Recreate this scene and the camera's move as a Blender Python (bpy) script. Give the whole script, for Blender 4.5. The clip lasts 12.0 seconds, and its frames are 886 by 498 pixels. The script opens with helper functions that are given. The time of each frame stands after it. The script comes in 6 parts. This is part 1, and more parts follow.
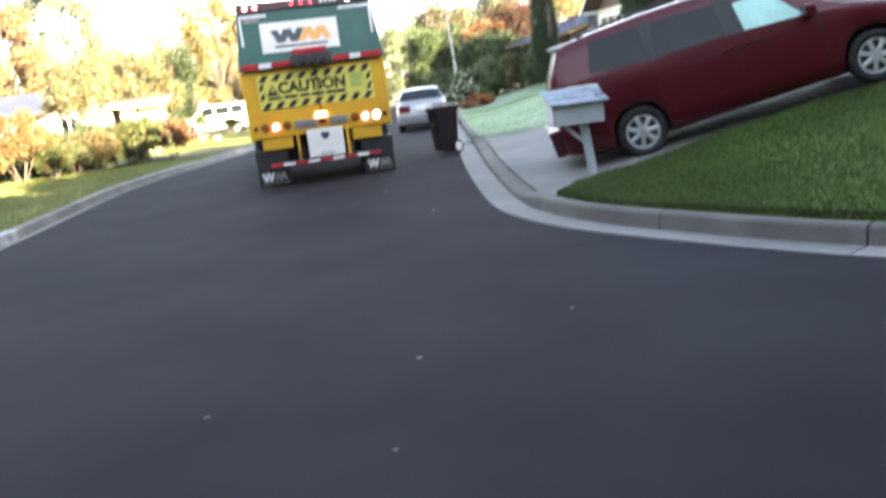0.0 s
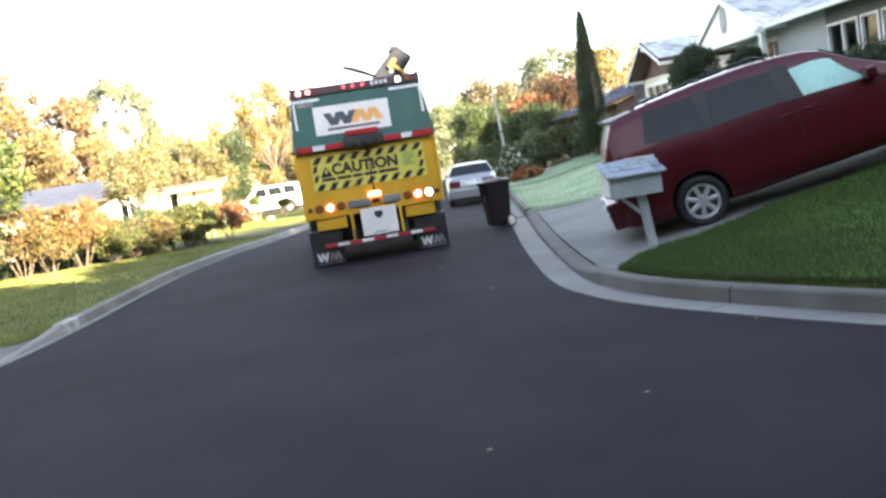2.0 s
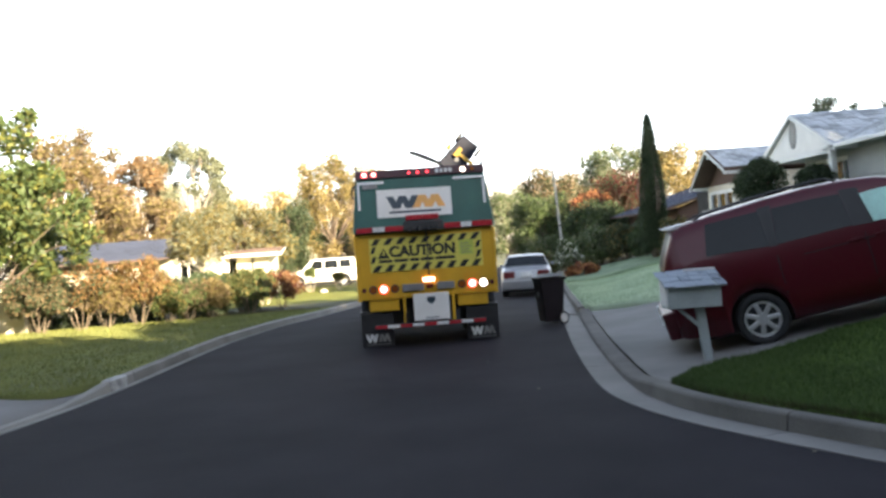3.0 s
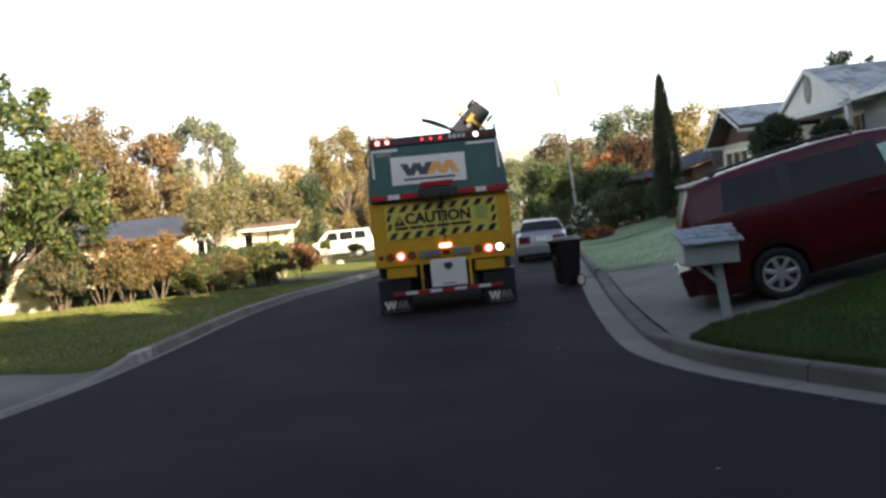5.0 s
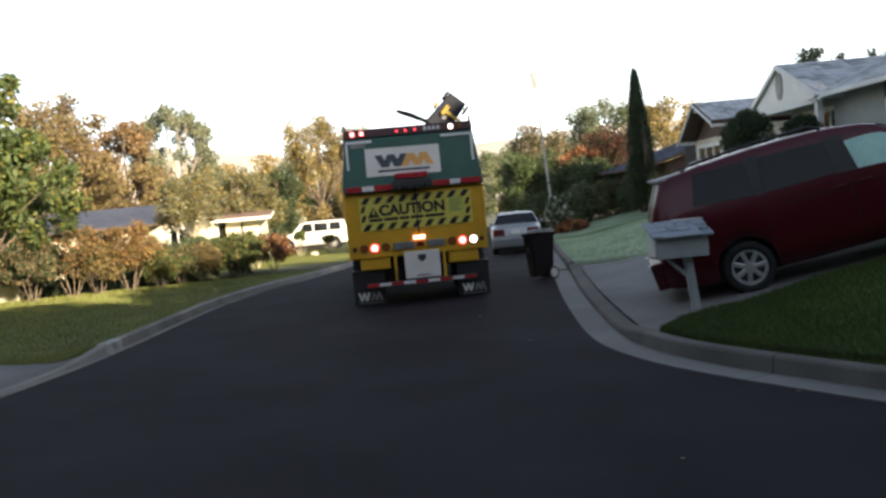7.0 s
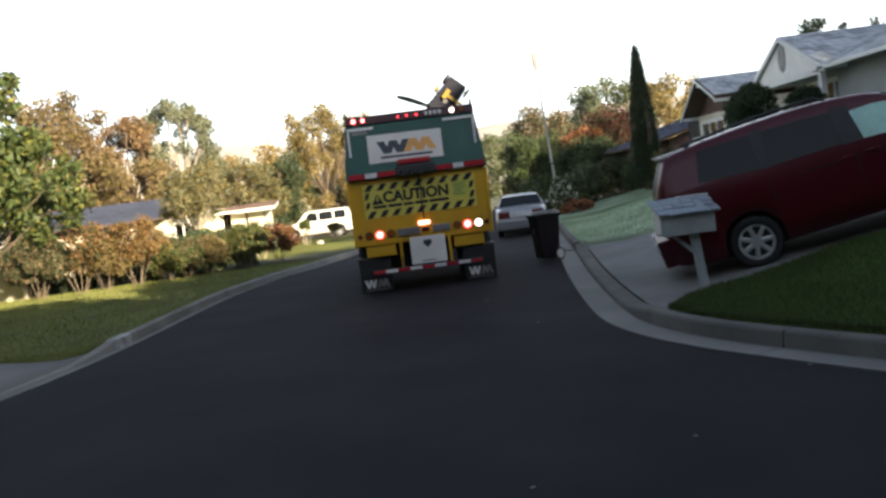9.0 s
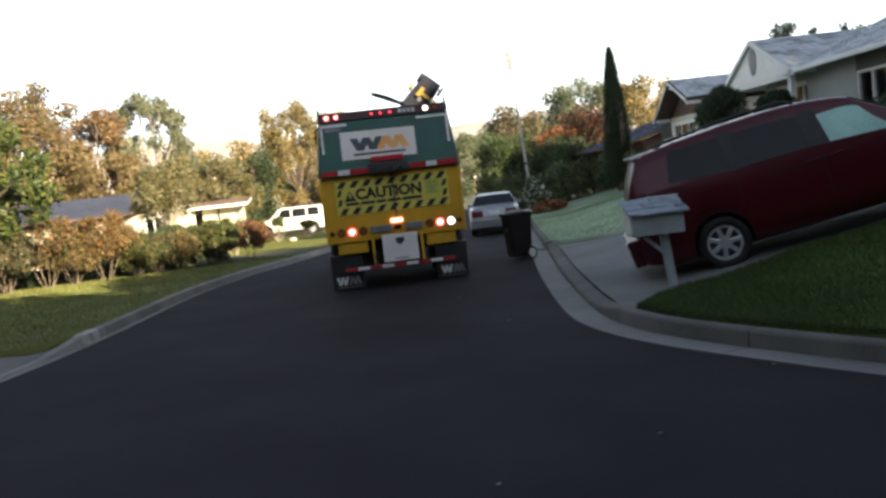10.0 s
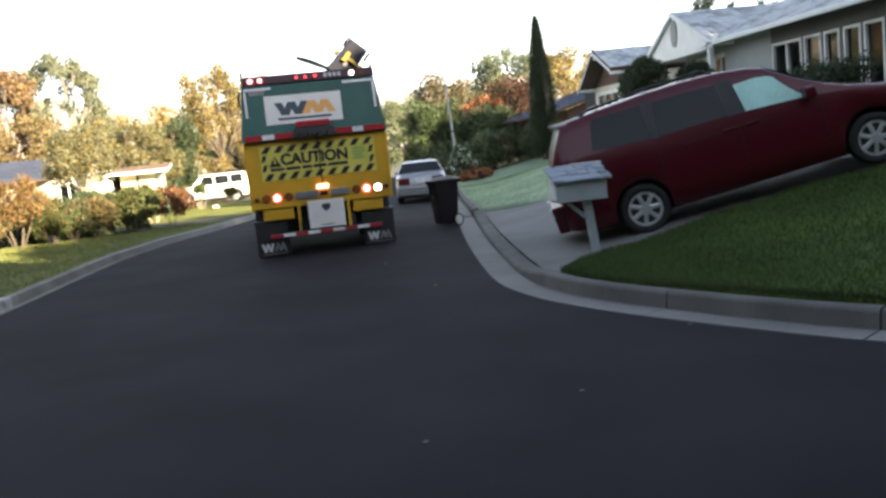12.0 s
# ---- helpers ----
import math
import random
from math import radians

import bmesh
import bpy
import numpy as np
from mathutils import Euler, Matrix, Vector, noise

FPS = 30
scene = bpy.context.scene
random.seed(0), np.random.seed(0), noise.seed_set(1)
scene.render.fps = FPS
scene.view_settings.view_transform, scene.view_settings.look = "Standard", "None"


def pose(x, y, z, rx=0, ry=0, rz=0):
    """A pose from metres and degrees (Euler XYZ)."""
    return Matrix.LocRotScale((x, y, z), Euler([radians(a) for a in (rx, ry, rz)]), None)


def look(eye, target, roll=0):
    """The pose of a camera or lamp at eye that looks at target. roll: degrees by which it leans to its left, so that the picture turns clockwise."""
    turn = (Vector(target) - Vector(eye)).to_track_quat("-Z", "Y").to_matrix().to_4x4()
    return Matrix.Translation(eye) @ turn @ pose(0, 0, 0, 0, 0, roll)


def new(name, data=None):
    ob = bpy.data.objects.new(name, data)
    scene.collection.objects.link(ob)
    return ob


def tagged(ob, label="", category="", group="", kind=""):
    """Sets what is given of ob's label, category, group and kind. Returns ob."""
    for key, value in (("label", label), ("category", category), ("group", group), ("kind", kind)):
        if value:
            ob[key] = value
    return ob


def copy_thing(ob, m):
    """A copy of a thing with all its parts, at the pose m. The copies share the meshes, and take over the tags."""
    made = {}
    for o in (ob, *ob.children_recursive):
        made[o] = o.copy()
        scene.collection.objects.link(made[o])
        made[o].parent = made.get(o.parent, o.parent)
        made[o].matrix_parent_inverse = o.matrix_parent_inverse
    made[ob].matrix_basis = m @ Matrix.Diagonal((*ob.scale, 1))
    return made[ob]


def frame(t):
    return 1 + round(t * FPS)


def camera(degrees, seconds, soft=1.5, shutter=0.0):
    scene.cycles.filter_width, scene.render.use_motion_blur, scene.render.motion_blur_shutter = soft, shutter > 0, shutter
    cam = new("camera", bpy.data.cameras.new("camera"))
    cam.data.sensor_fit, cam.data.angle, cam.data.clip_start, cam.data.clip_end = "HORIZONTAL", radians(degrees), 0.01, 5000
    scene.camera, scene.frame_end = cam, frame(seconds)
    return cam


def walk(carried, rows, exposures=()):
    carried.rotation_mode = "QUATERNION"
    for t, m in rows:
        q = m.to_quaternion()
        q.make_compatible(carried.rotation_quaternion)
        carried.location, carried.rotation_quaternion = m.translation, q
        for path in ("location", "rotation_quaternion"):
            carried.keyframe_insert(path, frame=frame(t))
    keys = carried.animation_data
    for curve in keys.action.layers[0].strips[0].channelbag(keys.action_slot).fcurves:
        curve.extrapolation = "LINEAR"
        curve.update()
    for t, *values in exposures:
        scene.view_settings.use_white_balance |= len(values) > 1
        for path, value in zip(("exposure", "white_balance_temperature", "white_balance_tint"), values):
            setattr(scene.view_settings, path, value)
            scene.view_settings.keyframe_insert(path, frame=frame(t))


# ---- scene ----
cam = camera(56.0, 12.0, soft=2.8, shutter=0.4)

# seconds, place, yaw, pitch, lean to the right
PATH = [
    (0.0, (0.103, -0.142, 1.659), -6.84, -11.95, 7.12),
    (0.5, (-0.023, -0.031, 1.600), -10.20, -7.01, 7.88),
    (1.0, (0.091, -0.032, 1.722), -11.48, -12.32, 8.47),
    (1.5, (0.070, -0.017, 1.711), -4.31, -11.12, 7.15),
    (2.0, (0.041, 0.040, 1.716), -4.10, -6.56, 9.09),
    (2.5, (0.035, 0.049, 1.759), -4.37, -6.10, 7.31),
    (3.0, (0.031, 0.070, 1.811), -1.21, -0.42, 4.08),
    (3.2, (-0.052, 0.014, 1.727), -0.69, -1.92, 3.96),
    (4.8, (-0.034, -0.001, 1.741), -0.54, -2.94, 5.98),
    (5.0, (-0.011, 0.017, 1.753), -0.07, -2.44, 5.83),
    (5.5, (0.000, 0.000, 1.750), 0.00, -2.70, 6.80),
    (6.0, (0.005, -0.017, 1.756), 0.12, -2.20, 7.60),
    (6.5, (0.003, -0.003, 1.753), 0.41, -2.46, 7.76),
    (7.0, (0.019, -0.011, 1.747), -1.69, -3.14, 5.36),
    (7.5, (0.004, -0.006, 1.752), -1.68, -3.20, 5.30),
    (7.7, (0.011, 0.041, 1.739), -1.52, -3.49, 5.78),
    (9.5, (0.034, 0.015, 1.747), -1.23, -4.24, 7.37),
    (10.0, (0.054, 0.010, 1.735), -2.94, -4.47, 6.59),
    (10.5, (0.026, -0.002, 1.735), -4.66, -4.71, 6.94),
    (11.0, (0.048, -0.005, 1.718), -4.76, -5.73, 6.73),
    (11.5, (0.058, -0.051, 1.686), -8.65, -6.82, 3.30),
    (12.0, (0.041, -0.014, 1.694), -7.75, -7.15, 6.08),
]
rows = [(t, pose(*eye, 0, 0, yaw) @ pose(0, 0, 0, 90 + pitch) @ pose(0, 0, 0, 0, 0, -lean))
        for t, eye, yaw, pitch, lean in PATH]
walk(cam, rows, [(0.0, 3.76), (0.5, 3.36), (1.0, 3.72), (1.5, 3.62), (2.0, 3.44), (2.5, 3.02), (3.0, 2.55), (3.2, 2.22), (4.8, 1.83), (5.0, 1.77),
                 (9.5, 1.69), (10.5, 1.70), (11.0, 1.83), (11.5, 2.15), (12.0, 2.43)])

# ---- daylight: low morning sun from behind the camera, past unseen added trees ----
SUN_EL, SUN_AZ = radians(19.0), radians(-53.0)   # azimuth counted from +x towards +y
world = bpy.data.worlds.new("sky")
scene.world = world
world.use_nodes = True
wn = world.node_tree
sky = wn.nodes.new("ShaderNodeTexSky")
sky.sky_type, sky.sun_disc = "NISHITA", False
sky.sun_elevation, sky.sun_rotation = SUN_EL, math.pi / 2 - SUN_AZ
sky.air_density, sky.dust_density, sky.ozone_density = 1.0, 1.2, 1.0
wn.links.new(sky.outputs[0], wn.nodes["Background"].inputs[0])
wn.nodes["Background"].inputs[1].default_value = 0.05
# bright morning haze, thickest towards the horizon and thinning smoothly to the zenith
haze, both = wn.nodes.new("ShaderNodeBackground"), wn.nodes.new("ShaderNodeAddShader")
where, split, thin, power, amount = (wn.nodes.new("ShaderNode" + k) for k in ("TexCoord", "SeparateXYZ", "Math", "Math", "Math"))
wn.links.new(where.outputs["Generated"], split.inputs[0])
thin.operation, power.operation, amount.operation = "SUBTRACT", "POWER", "MULTIPLY_ADD"
thin.use_clamp = True
thin.inputs[0].default_value = 1.0
wn.links.new(split.outputs["Z"], thin.inputs[1])
wn.links.new(thin.outputs[0], power.inputs[0])
power.inputs[1].default_value = 2.6
wn.links.new(power.outputs[0], amount.inputs[0])
amount.inputs[1].default_value, amount.inputs[2].default_value = 0.58, 0.03
haze.inputs[0].default_value = (0.97, 0.975, 1.0, 1)
wn.links.new(amount.outputs[0], haze.inputs[1])
wn.links.new(wn.nodes["Background"].outputs[0], both.inputs[0])
wn.links.new(haze.outputs[0], both.inputs[1])
wn.links.new(both.outputs[0], wn.nodes["World Output"].inputs[0])
sun_data = bpy.data.lights.new("sun", "SUN")
sun_data.energy, sun_data.angle, sun_data.color = 5.0, radians(0.6), (1.0, 0.82, 0.56)
sun = new("sun", sun_data)
sun.matrix_world = look((60 * math.cos(SUN_AZ), 60 * math.sin(SUN_AZ), 60 * math.tan(SUN_EL)), (0, 0, 0))


# ---- materials ----
def material(name, colour, rough=0.6, metal=0.0, vary=0.12, scale=3.0, fine=60.0, bump=0.15, second=None,
             islands=0.0, pieces=0.0, coat=0.0, spec=0.5, depth=0.01):
    """Principled surface whose colour wanders at two scales, with fine relief."""
    m = bpy.data.materials.new(name)
    m.use_nodes = True
    nt = m.node_tree
    nodes, links = nt.nodes, nt.links
    b = nodes["Principled BSDF"]
    b.inputs["Roughness"].default_value = rough
    b.inputs["Metallic"].default_value = metal
    b.inputs["Specular IOR Level"].default_value = spec
    b.inputs["Coat Weight"].default_value = coat
    b.inputs["Coat Roughness"].default_value = 0.05
    tc = nodes.new("ShaderNodeTexCoord")
    n1 = nodes.new("ShaderNodeTexNoise")
    n1.inputs["Scale"].default_value, n1.inputs["Detail"].default_value = scale, 5
    n2 = nodes.new("ShaderNodeTexNoise")
    n2.inputs["Scale"].default_value, n2.inputs["Detail"].default_value = fine, 3
    for n in (n1, n2):
        links.new(tc.outputs["Object"], n.inputs["Vector"])
    add = nodes.new("ShaderNodeMath")
    add.operation = "MULTIPLY_ADD"
    links.new(n2.outputs["Fac"], add.inputs[0])
    add.inputs[1].default_value = 0.45
    links.new(n1.outputs["Fac"], add.inputs[2])
    value = add.outputs[0]
    for amount, kind, out in ((islands, "ShaderNodeNewGeometry", "Random Per Island"), (pieces, "ShaderNodeObjectInfo", "Random")):
        if amount:
            g = nodes.new(kind)
            more = nodes.new("ShaderNodeMath")
            more.operation = "MULTIPLY_ADD"
            links.new(g.outputs[out], more.inputs[0])
            more.inputs[1].default_value = amount
            links.new(value, more.inputs[2])
            value = more.outputs[0]
    ramp = nodes.new("ShaderNodeValToRGB")
    dark = [c * (1 - vary * 1.6) for c in colour]
    lite = second or [min(1, c * (1 + vary * 1.6)) for c in colour]
    ramp.color_ramp.elements[0].position, ramp.color_ramp.elements[0].color = 0.45, (*dark, 1)
    ramp.color_ramp.elements[1].position, ramp.color_ramp.elements[1].color = 1.0 + 0.6 * (islands + pieces), (*lite, 1)
    links.new(value, ramp.inputs[0])
    links.new(ramp.outputs[0], b.inputs["Base Color"])
    if bump:
        bp = nodes.new("ShaderNodeBump")
        bp.inputs["Strength"].default_value, bp.inputs["Distance"].default_value = bump, depth
        links.new(n2.outputs["Fac"], bp.inputs["Height"])
        links.new(bp.outputs[0], b.inputs["Normal"])
    return m


def leaf_material(name, dark, lite, through_light=0.35, single=0.6, clump=0.7):
    """Leaves: each one its own shade, letting some light through."""
    m = bpy.data.materials.new(name)
    m.use_nodes = True
    nt = m.node_tree
    nodes, links = nt.nodes, nt.links
    b = nodes["Principled BSDF"]
    b.inputs["Roughness"].default_value, b.inputs["Specular IOR Level"].default_value = 0.55, 0.3
    g, ramp, tc, nz = (nodes.new(k) for k in ("ShaderNodeNewGeometry", "ShaderNodeValToRGB", "ShaderNodeTexCoord", "ShaderNodeTexNoise"))
    nz.inputs["Scale"].default_value = clump
    links.new(tc.outputs["Object"], nz.inputs["Vector"])
    mix = nodes.new("ShaderNodeMath")
    mix.operation = "MULTIPLY_ADD"
    links.new(g.outputs["Random Per Island"], mix.inputs[0])
    mix.inputs[1].default_value = single
    links.new(nz.outputs["Fac"], mix.inputs[2])
    ramp.color_ramp.elements[0].position, ramp.color_ramp.elements[0].color = 0.4, (*dark, 1)
    ramp.color_ramp.elements[1].position, ramp.color_ramp.elements[1].color = 1.1, (*lite, 1)
    links.new(mix.outputs[0], ramp.inputs[0])
    links.new(ramp.outputs[0], b.inputs["Base Color"])
    tr, ms = nodes.new("ShaderNodeBsdfTranslucent"), nodes.new("ShaderNodeMixShader")
    links.new(ramp.outputs[0], tr.inputs[0])
    ms.inputs[0].default_value = through_light
    links.new(b.outputs[0], ms.inputs[1])
    links.new(tr.outputs[0], ms.inputs[2])
    links.new(ms.outputs[0], nodes["Material Output"].inputs[0])
    return m


def glow_material(name, colour, strength):
    m = bpy.data.materials.new(name)
    m.use_nodes = True
    b = m.node_tree.nodes["Principled BSDF"]
    b.inputs["Base Color"].default_value = (*colour, 1)
    b.inputs["Emission Color"].default_value = (*colour, 1)
    b.inputs["Emission Strength"].default_value = strength
    b.inputs["Roughness"].default_value = 0.2
    return m


def glass_material(name, colour, rough=0.03):
    """Tinted window glass over a dark cabin."""
    m = bpy.data.materials.new(name)
    m.use_nodes = True
    b = m.node_tree.nodes["Principled BSDF"]
    b.inputs["Base Color"].default_value = (*colour, 1)
    b.inputs["Roughness"].default_value = rough
    b.inputs["IOR"].default_value = 1.5
    b.inputs["Transmission Weight"].default_value = 0.85
    return m


ASPHALT = material("asphalt", (0.0195, 0.0185, 0.0240), 0.9, vary=0.3, scale=0.55, fine=180, bump=0.5, depth=0.004, spec=0.15, second=(0.032, 0.029, 0.0345))
KERBSTONE = material("weathered_kerb", (0.125, 0.118, 0.105), 0.9, vary=0.25, scale=1.5, fine=60, bump=0.3, depth=0.004, pieces=0.2)
PALE_CONCRETE = material("pale_concrete", (0.21, 0.20, 0.18), 0.85, vary=0.2, scale=1.2, fine=70, bump=0.25, depth=0.004, pieces=0.3)
CONCRETE = material("concrete", (0.185, 0.176, 0.165), 0.85, vary=0.18, scale=0.9, fine=90, bump=0.25, depth=0.004, pieces=0.25)
DRIVE = material("driveway_concrete", (0.20, 0.192, 0.184), 0.85, vary=0.2, scale=0.6, fine=70, bump=0.25, depth=0.004)
GRASS = material("grass", (0.070, 0.112, 0.018), 0.8, vary=0.3, scale=1.2, fine=45, bump=0.8, depth=0.03, spec=0.2)
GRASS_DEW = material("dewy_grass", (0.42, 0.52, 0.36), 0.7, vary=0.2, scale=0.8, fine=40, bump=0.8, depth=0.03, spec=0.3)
GRASS_LEFT = material("dry_grass", (0.15, 0.165, 0.05), 0.8, vary=0.3, scale=0.8, fine=40, bump=0.8, depth=0.03, spec=0.2)
SOIL = material("soil", (0.07, 0.06, 0.04), 0.95, vary=0.35, scale=0.5, fine=25, bump=0.6, depth=0.05, second=(0.10, 0.11, 0.05))
# dry hill colour, paled to stand for distance haze
HILL = material("hazed_dry_hill", (0.42, 0.40, 0.36), 0.95, vary=0.25, scale=0.004, fine=0.05, bump=0.3, depth=2.0)
RUBBER = material("rubber", (0.018, 0.018, 0.019), 0.8, vary=0.2, scale=6, fine=90, bump=0.2)
BLACK = material("black_plastic", (0.022, 0.022, 0.024), 0.5, vary=0.15, scale=5, fine=90, bump=0.1)
STEEL = material("painted_steel", (0.05, 0.05, 0.052), 0.55, metal=0.3, vary=0.25, scale=4, fine=60, bump=0.2)
ALLOY = material("alloy", (0.66, 0.66, 0.67), 0.3, metal=0.6, vary=0.08, scale=5, fine=50, bump=0.03)
WHITE = material("white_paint", (0.78, 0.77, 0.74), 0.5, vary=0.06, scale=2, fine=40, bump=0.06)
PEELED_PAINT = material("worn_white_paint", (0.40, 0.39, 0.37), 0.7, vary=0.35, scale=6, fine=50, bump=0.2)
GLASS = glass_material("dark_glass", (0.035, 0.04, 0.045))


# ---- mesh helpers ----
def mesh_object(name, bm, mat, smooth=False):
    me = bpy.data.meshes.new(name)
    bm.to_mesh(me)
    bm.free()
    for m in (mat if isinstance(mat, (list, tuple)) else [mat]):
        me.materials.append(m)
    if smooth:
        me.polygons.foreach_set("use_smooth", [True] * len(me.polygons))
        me.update()
    return new(name, me)


def part(name, bm, mat, parent, label="", smooth=False):
    """Links a bmesh as one mesh object under a thing or a part, in the thing's own space."""
    ob = mesh_object(name, bm, mat, smooth)
    ob.parent = parent
    return tagged(ob, label) if label else ob


def thing(name, m, label, category, group=""):
    ob = new(name)
    ob.empty_display_size = 0.2
    ob.matrix_world = m
    return tagged(ob, label, category, group)


def box(bm, lo, hi, bevel=0.0, m=None, segments=2):
    r = bmesh.ops.create_cube(bm, size=1)
    vs = r["verts"]
    for v in vs:
        v.co = Vector([lo[i] + (v.co[i] + 0.5) * (hi[i] - lo[i]) for i in range(3)])
    if bevel:
        es = list({e for v in vs for e in v.link_edges})
        out = bmesh.ops.bevel(bm, geom=es, offset=bevel, segments=segments, affect="EDGES", profile=0.5)
        vs = list({v for f in out["faces"] for v in f.verts} | {v for v in vs if v.is_valid})
    if m is not None:
        bmesh.ops.transform(bm, matrix=m, verts=[v for v in vs if v.is_valid])
    return bm


def rod(bm, a, b, r0, r1=None, seg=12, caps=True):
    """A round bar from a to b."""
    a, b = Vector(a), Vector(b)
    d = b - a
    q = d.to_track_quat("Z", "Y").to_matrix().to_4x4()
    bmesh.ops.create_cone(bm, cap_ends=caps, segments=seg, radius1=r0, radius2=r0 if r1 is None else r1, depth=d.length,
                          matrix=Matrix.Translation((a + b) / 2) @ q)
    return bm


def prism(bm, outline, axis, lo, hi):
    """Extrudes a flat outline of (p, q) along an axis: x -> (y, z), y -> (x, z), z -> (x, y)."""
    def at(p, q, d):
        return {"x": (d, p, q), "y": (p, d, q), "z": (p, q, d)}[axis]
    a = [bm.verts.new(at(p, q, lo)) for p, q in outline]
    b = [bm.verts.new(at(p, q, hi)) for p, q in outline]
    n = len(outline)
    fs = [bm.faces.new(a), bm.faces.new(b)]
    fs += [bm.faces.new((a[i], a[(i + 1) % n], b[(i + 1) % n], b[i])) for i in range(n)]
    bmesh.ops.recalc_face_normals(bm, faces=fs)
    return bm


def solid(fn, *args, **kw):
    bm = bmesh.new()
    fn(bm, *args, **kw)
    return bm


def grid_faces(bm, rows_of_points):
    vs = [[bm.verts.new(p) for p in row] for row in rows_of_points]
    for r0, r1 in zip(vs, vs[1:]):
        for i in range(len(r0) - 1):
            bm.faces.new((r0[i], r0[i + 1], r1[i + 1], r1[i]))
    return vs


def sheet(name, verts, faces, mat, label="", category="", kind=""):
    me = bpy.data.meshes.new(name)
    me.from_pydata([tuple(v) for v in verts], [], [tuple(f) for f in faces])
    me.materials.append(mat)
    me.update()
    return tagged(new(name, me), label, category, kind=kind)


# ---- lie of the land ----
RIGHT = np.array([(15, -3.4), (10, 0.2), (6.6, 2.6), (4.90, 3.95), (3.92, 5.0), (3.40, 5.7), (2.88, 6.58), (2.32, 7.68), (2.02, 8.75), (1.97, 10.0),
                  (2.25, 13.0), (2.62, 16.0), (3.3, 21.0), (4.1, 27.0), (5.4, 36.0), (7.6, 50.0), (11.0, 70.0), (15.5, 95.0), (24, 130)], float)
LEFT = np.array([(-7.0, -14.0), (-6.4, 3.0), (-5.5, 7.3), (-4.97, 9.2), (-4.65, 11.0), (-4.48, 13.0), (-4.30, 17.0), (-3.88, 22.0), (-3.10, 26.0), (-1.8, 35.0),
                 (0.0, 50.0), (3.2, 70.0), (7.2, 95.0), (15, 130)], float)


def smooth_line(pts, step=0.35):
    """Catmull-Rom through the points, evenly stepped."""
    p = np.vstack([2 * pts[0] - pts[1], pts, 2 * pts[-1] - pts[-2]])
    out = []
    for i in range(1, len(p) - 2):
        n = max(2, int(np.linalg.norm(p[i + 1] - p[i]) / step))
        for k in range(n):
            t = k / n
            out.append(0.5 * (2 * p[i] + (p[i + 1] - p[i - 1]) * t + (2 * p[i - 1] - 5 * p[i] + 4 * p[i + 1] - p[i + 2]) * t ** 2
                              + (3 * p[i] - p[i - 1] - 3 * p[i + 1] + p[i + 2]) * t ** 3))
    out.append(p[-2])
    return np.array(out)


RIGHT_LINE, LEFT_LINE = smooth_line(RIGHT), smooth_line(LEFT)


def offset_line(line, d):
    """Moves a line sideways, to the right of its run for positive d."""
    t = np.gradient(line, axis=0)
    t /= np.linalg.norm(t, axis=1)[:, None]
    return line + np.stack([t[:, 1], -t[:, 0]], 1) * d


def signed(line, x, y):
    """Distance to the right of a line, for arrays of points."""
    p = np.stack([np.ravel(x), np.ravel(y)], 1).astype(float)
    l = line[::3]
    d = np.empty(len(p))
    for k in range(0, len(p), 4000):
        v = p[k:k + 4000, None] - l[None]
        q = (v ** 2).sum(2)
        i = np.clip(q.argmin(1), 0, len(l) - 2)
        t = l[i + 1] - l[i]
        w = p[k:k + 4000] - l[i]
        side = np.sign(t[:, 1] * w[:, 0] - t[:, 0] * w[:, 1])
        d[k:k + 4000] = side * np.sqrt(q.min(1))
    return d.reshape(np.shape(x))


def road_z(y):
    return -0.02 * np.clip(np.asarray(y, float) - 18, 0, 90)


def slope_z(x, y):
    """The uphill lots: a plane that rises from the kerb to the houses."""
    shift = np.interp(y, RIGHT[8:, 1], RIGHT[8:, 0]) - 2.3
    z = road_z(y) + 0.18 * (np.asarray(x, float) - 3.15 - np.clip(shift, 0, 99))
    return np.minimum(z, 1.42 + 0.01 * (np.asarray(x) - 10.5))


def land_z(x, y):
    x, y = np.asarray(x, float), np.asarray(y, float)
    r, l = signed(RIGHT_LINE, x, y), -signed(LEFT_LINE, x, y)
    base = road_z(y)
    w = np.clip(r / 3.2, 0, 1)
    w = w * w * (3 - 2 * w)
    up = base + 0.15 + w * (slope_z(x, y) + 0.05 - base - 0.15)
    down = base + 0.14 + 0.010 * np.clip(l, 0, 12)
    return np.where(r > 0, up, np.where(l > 0, down, base))


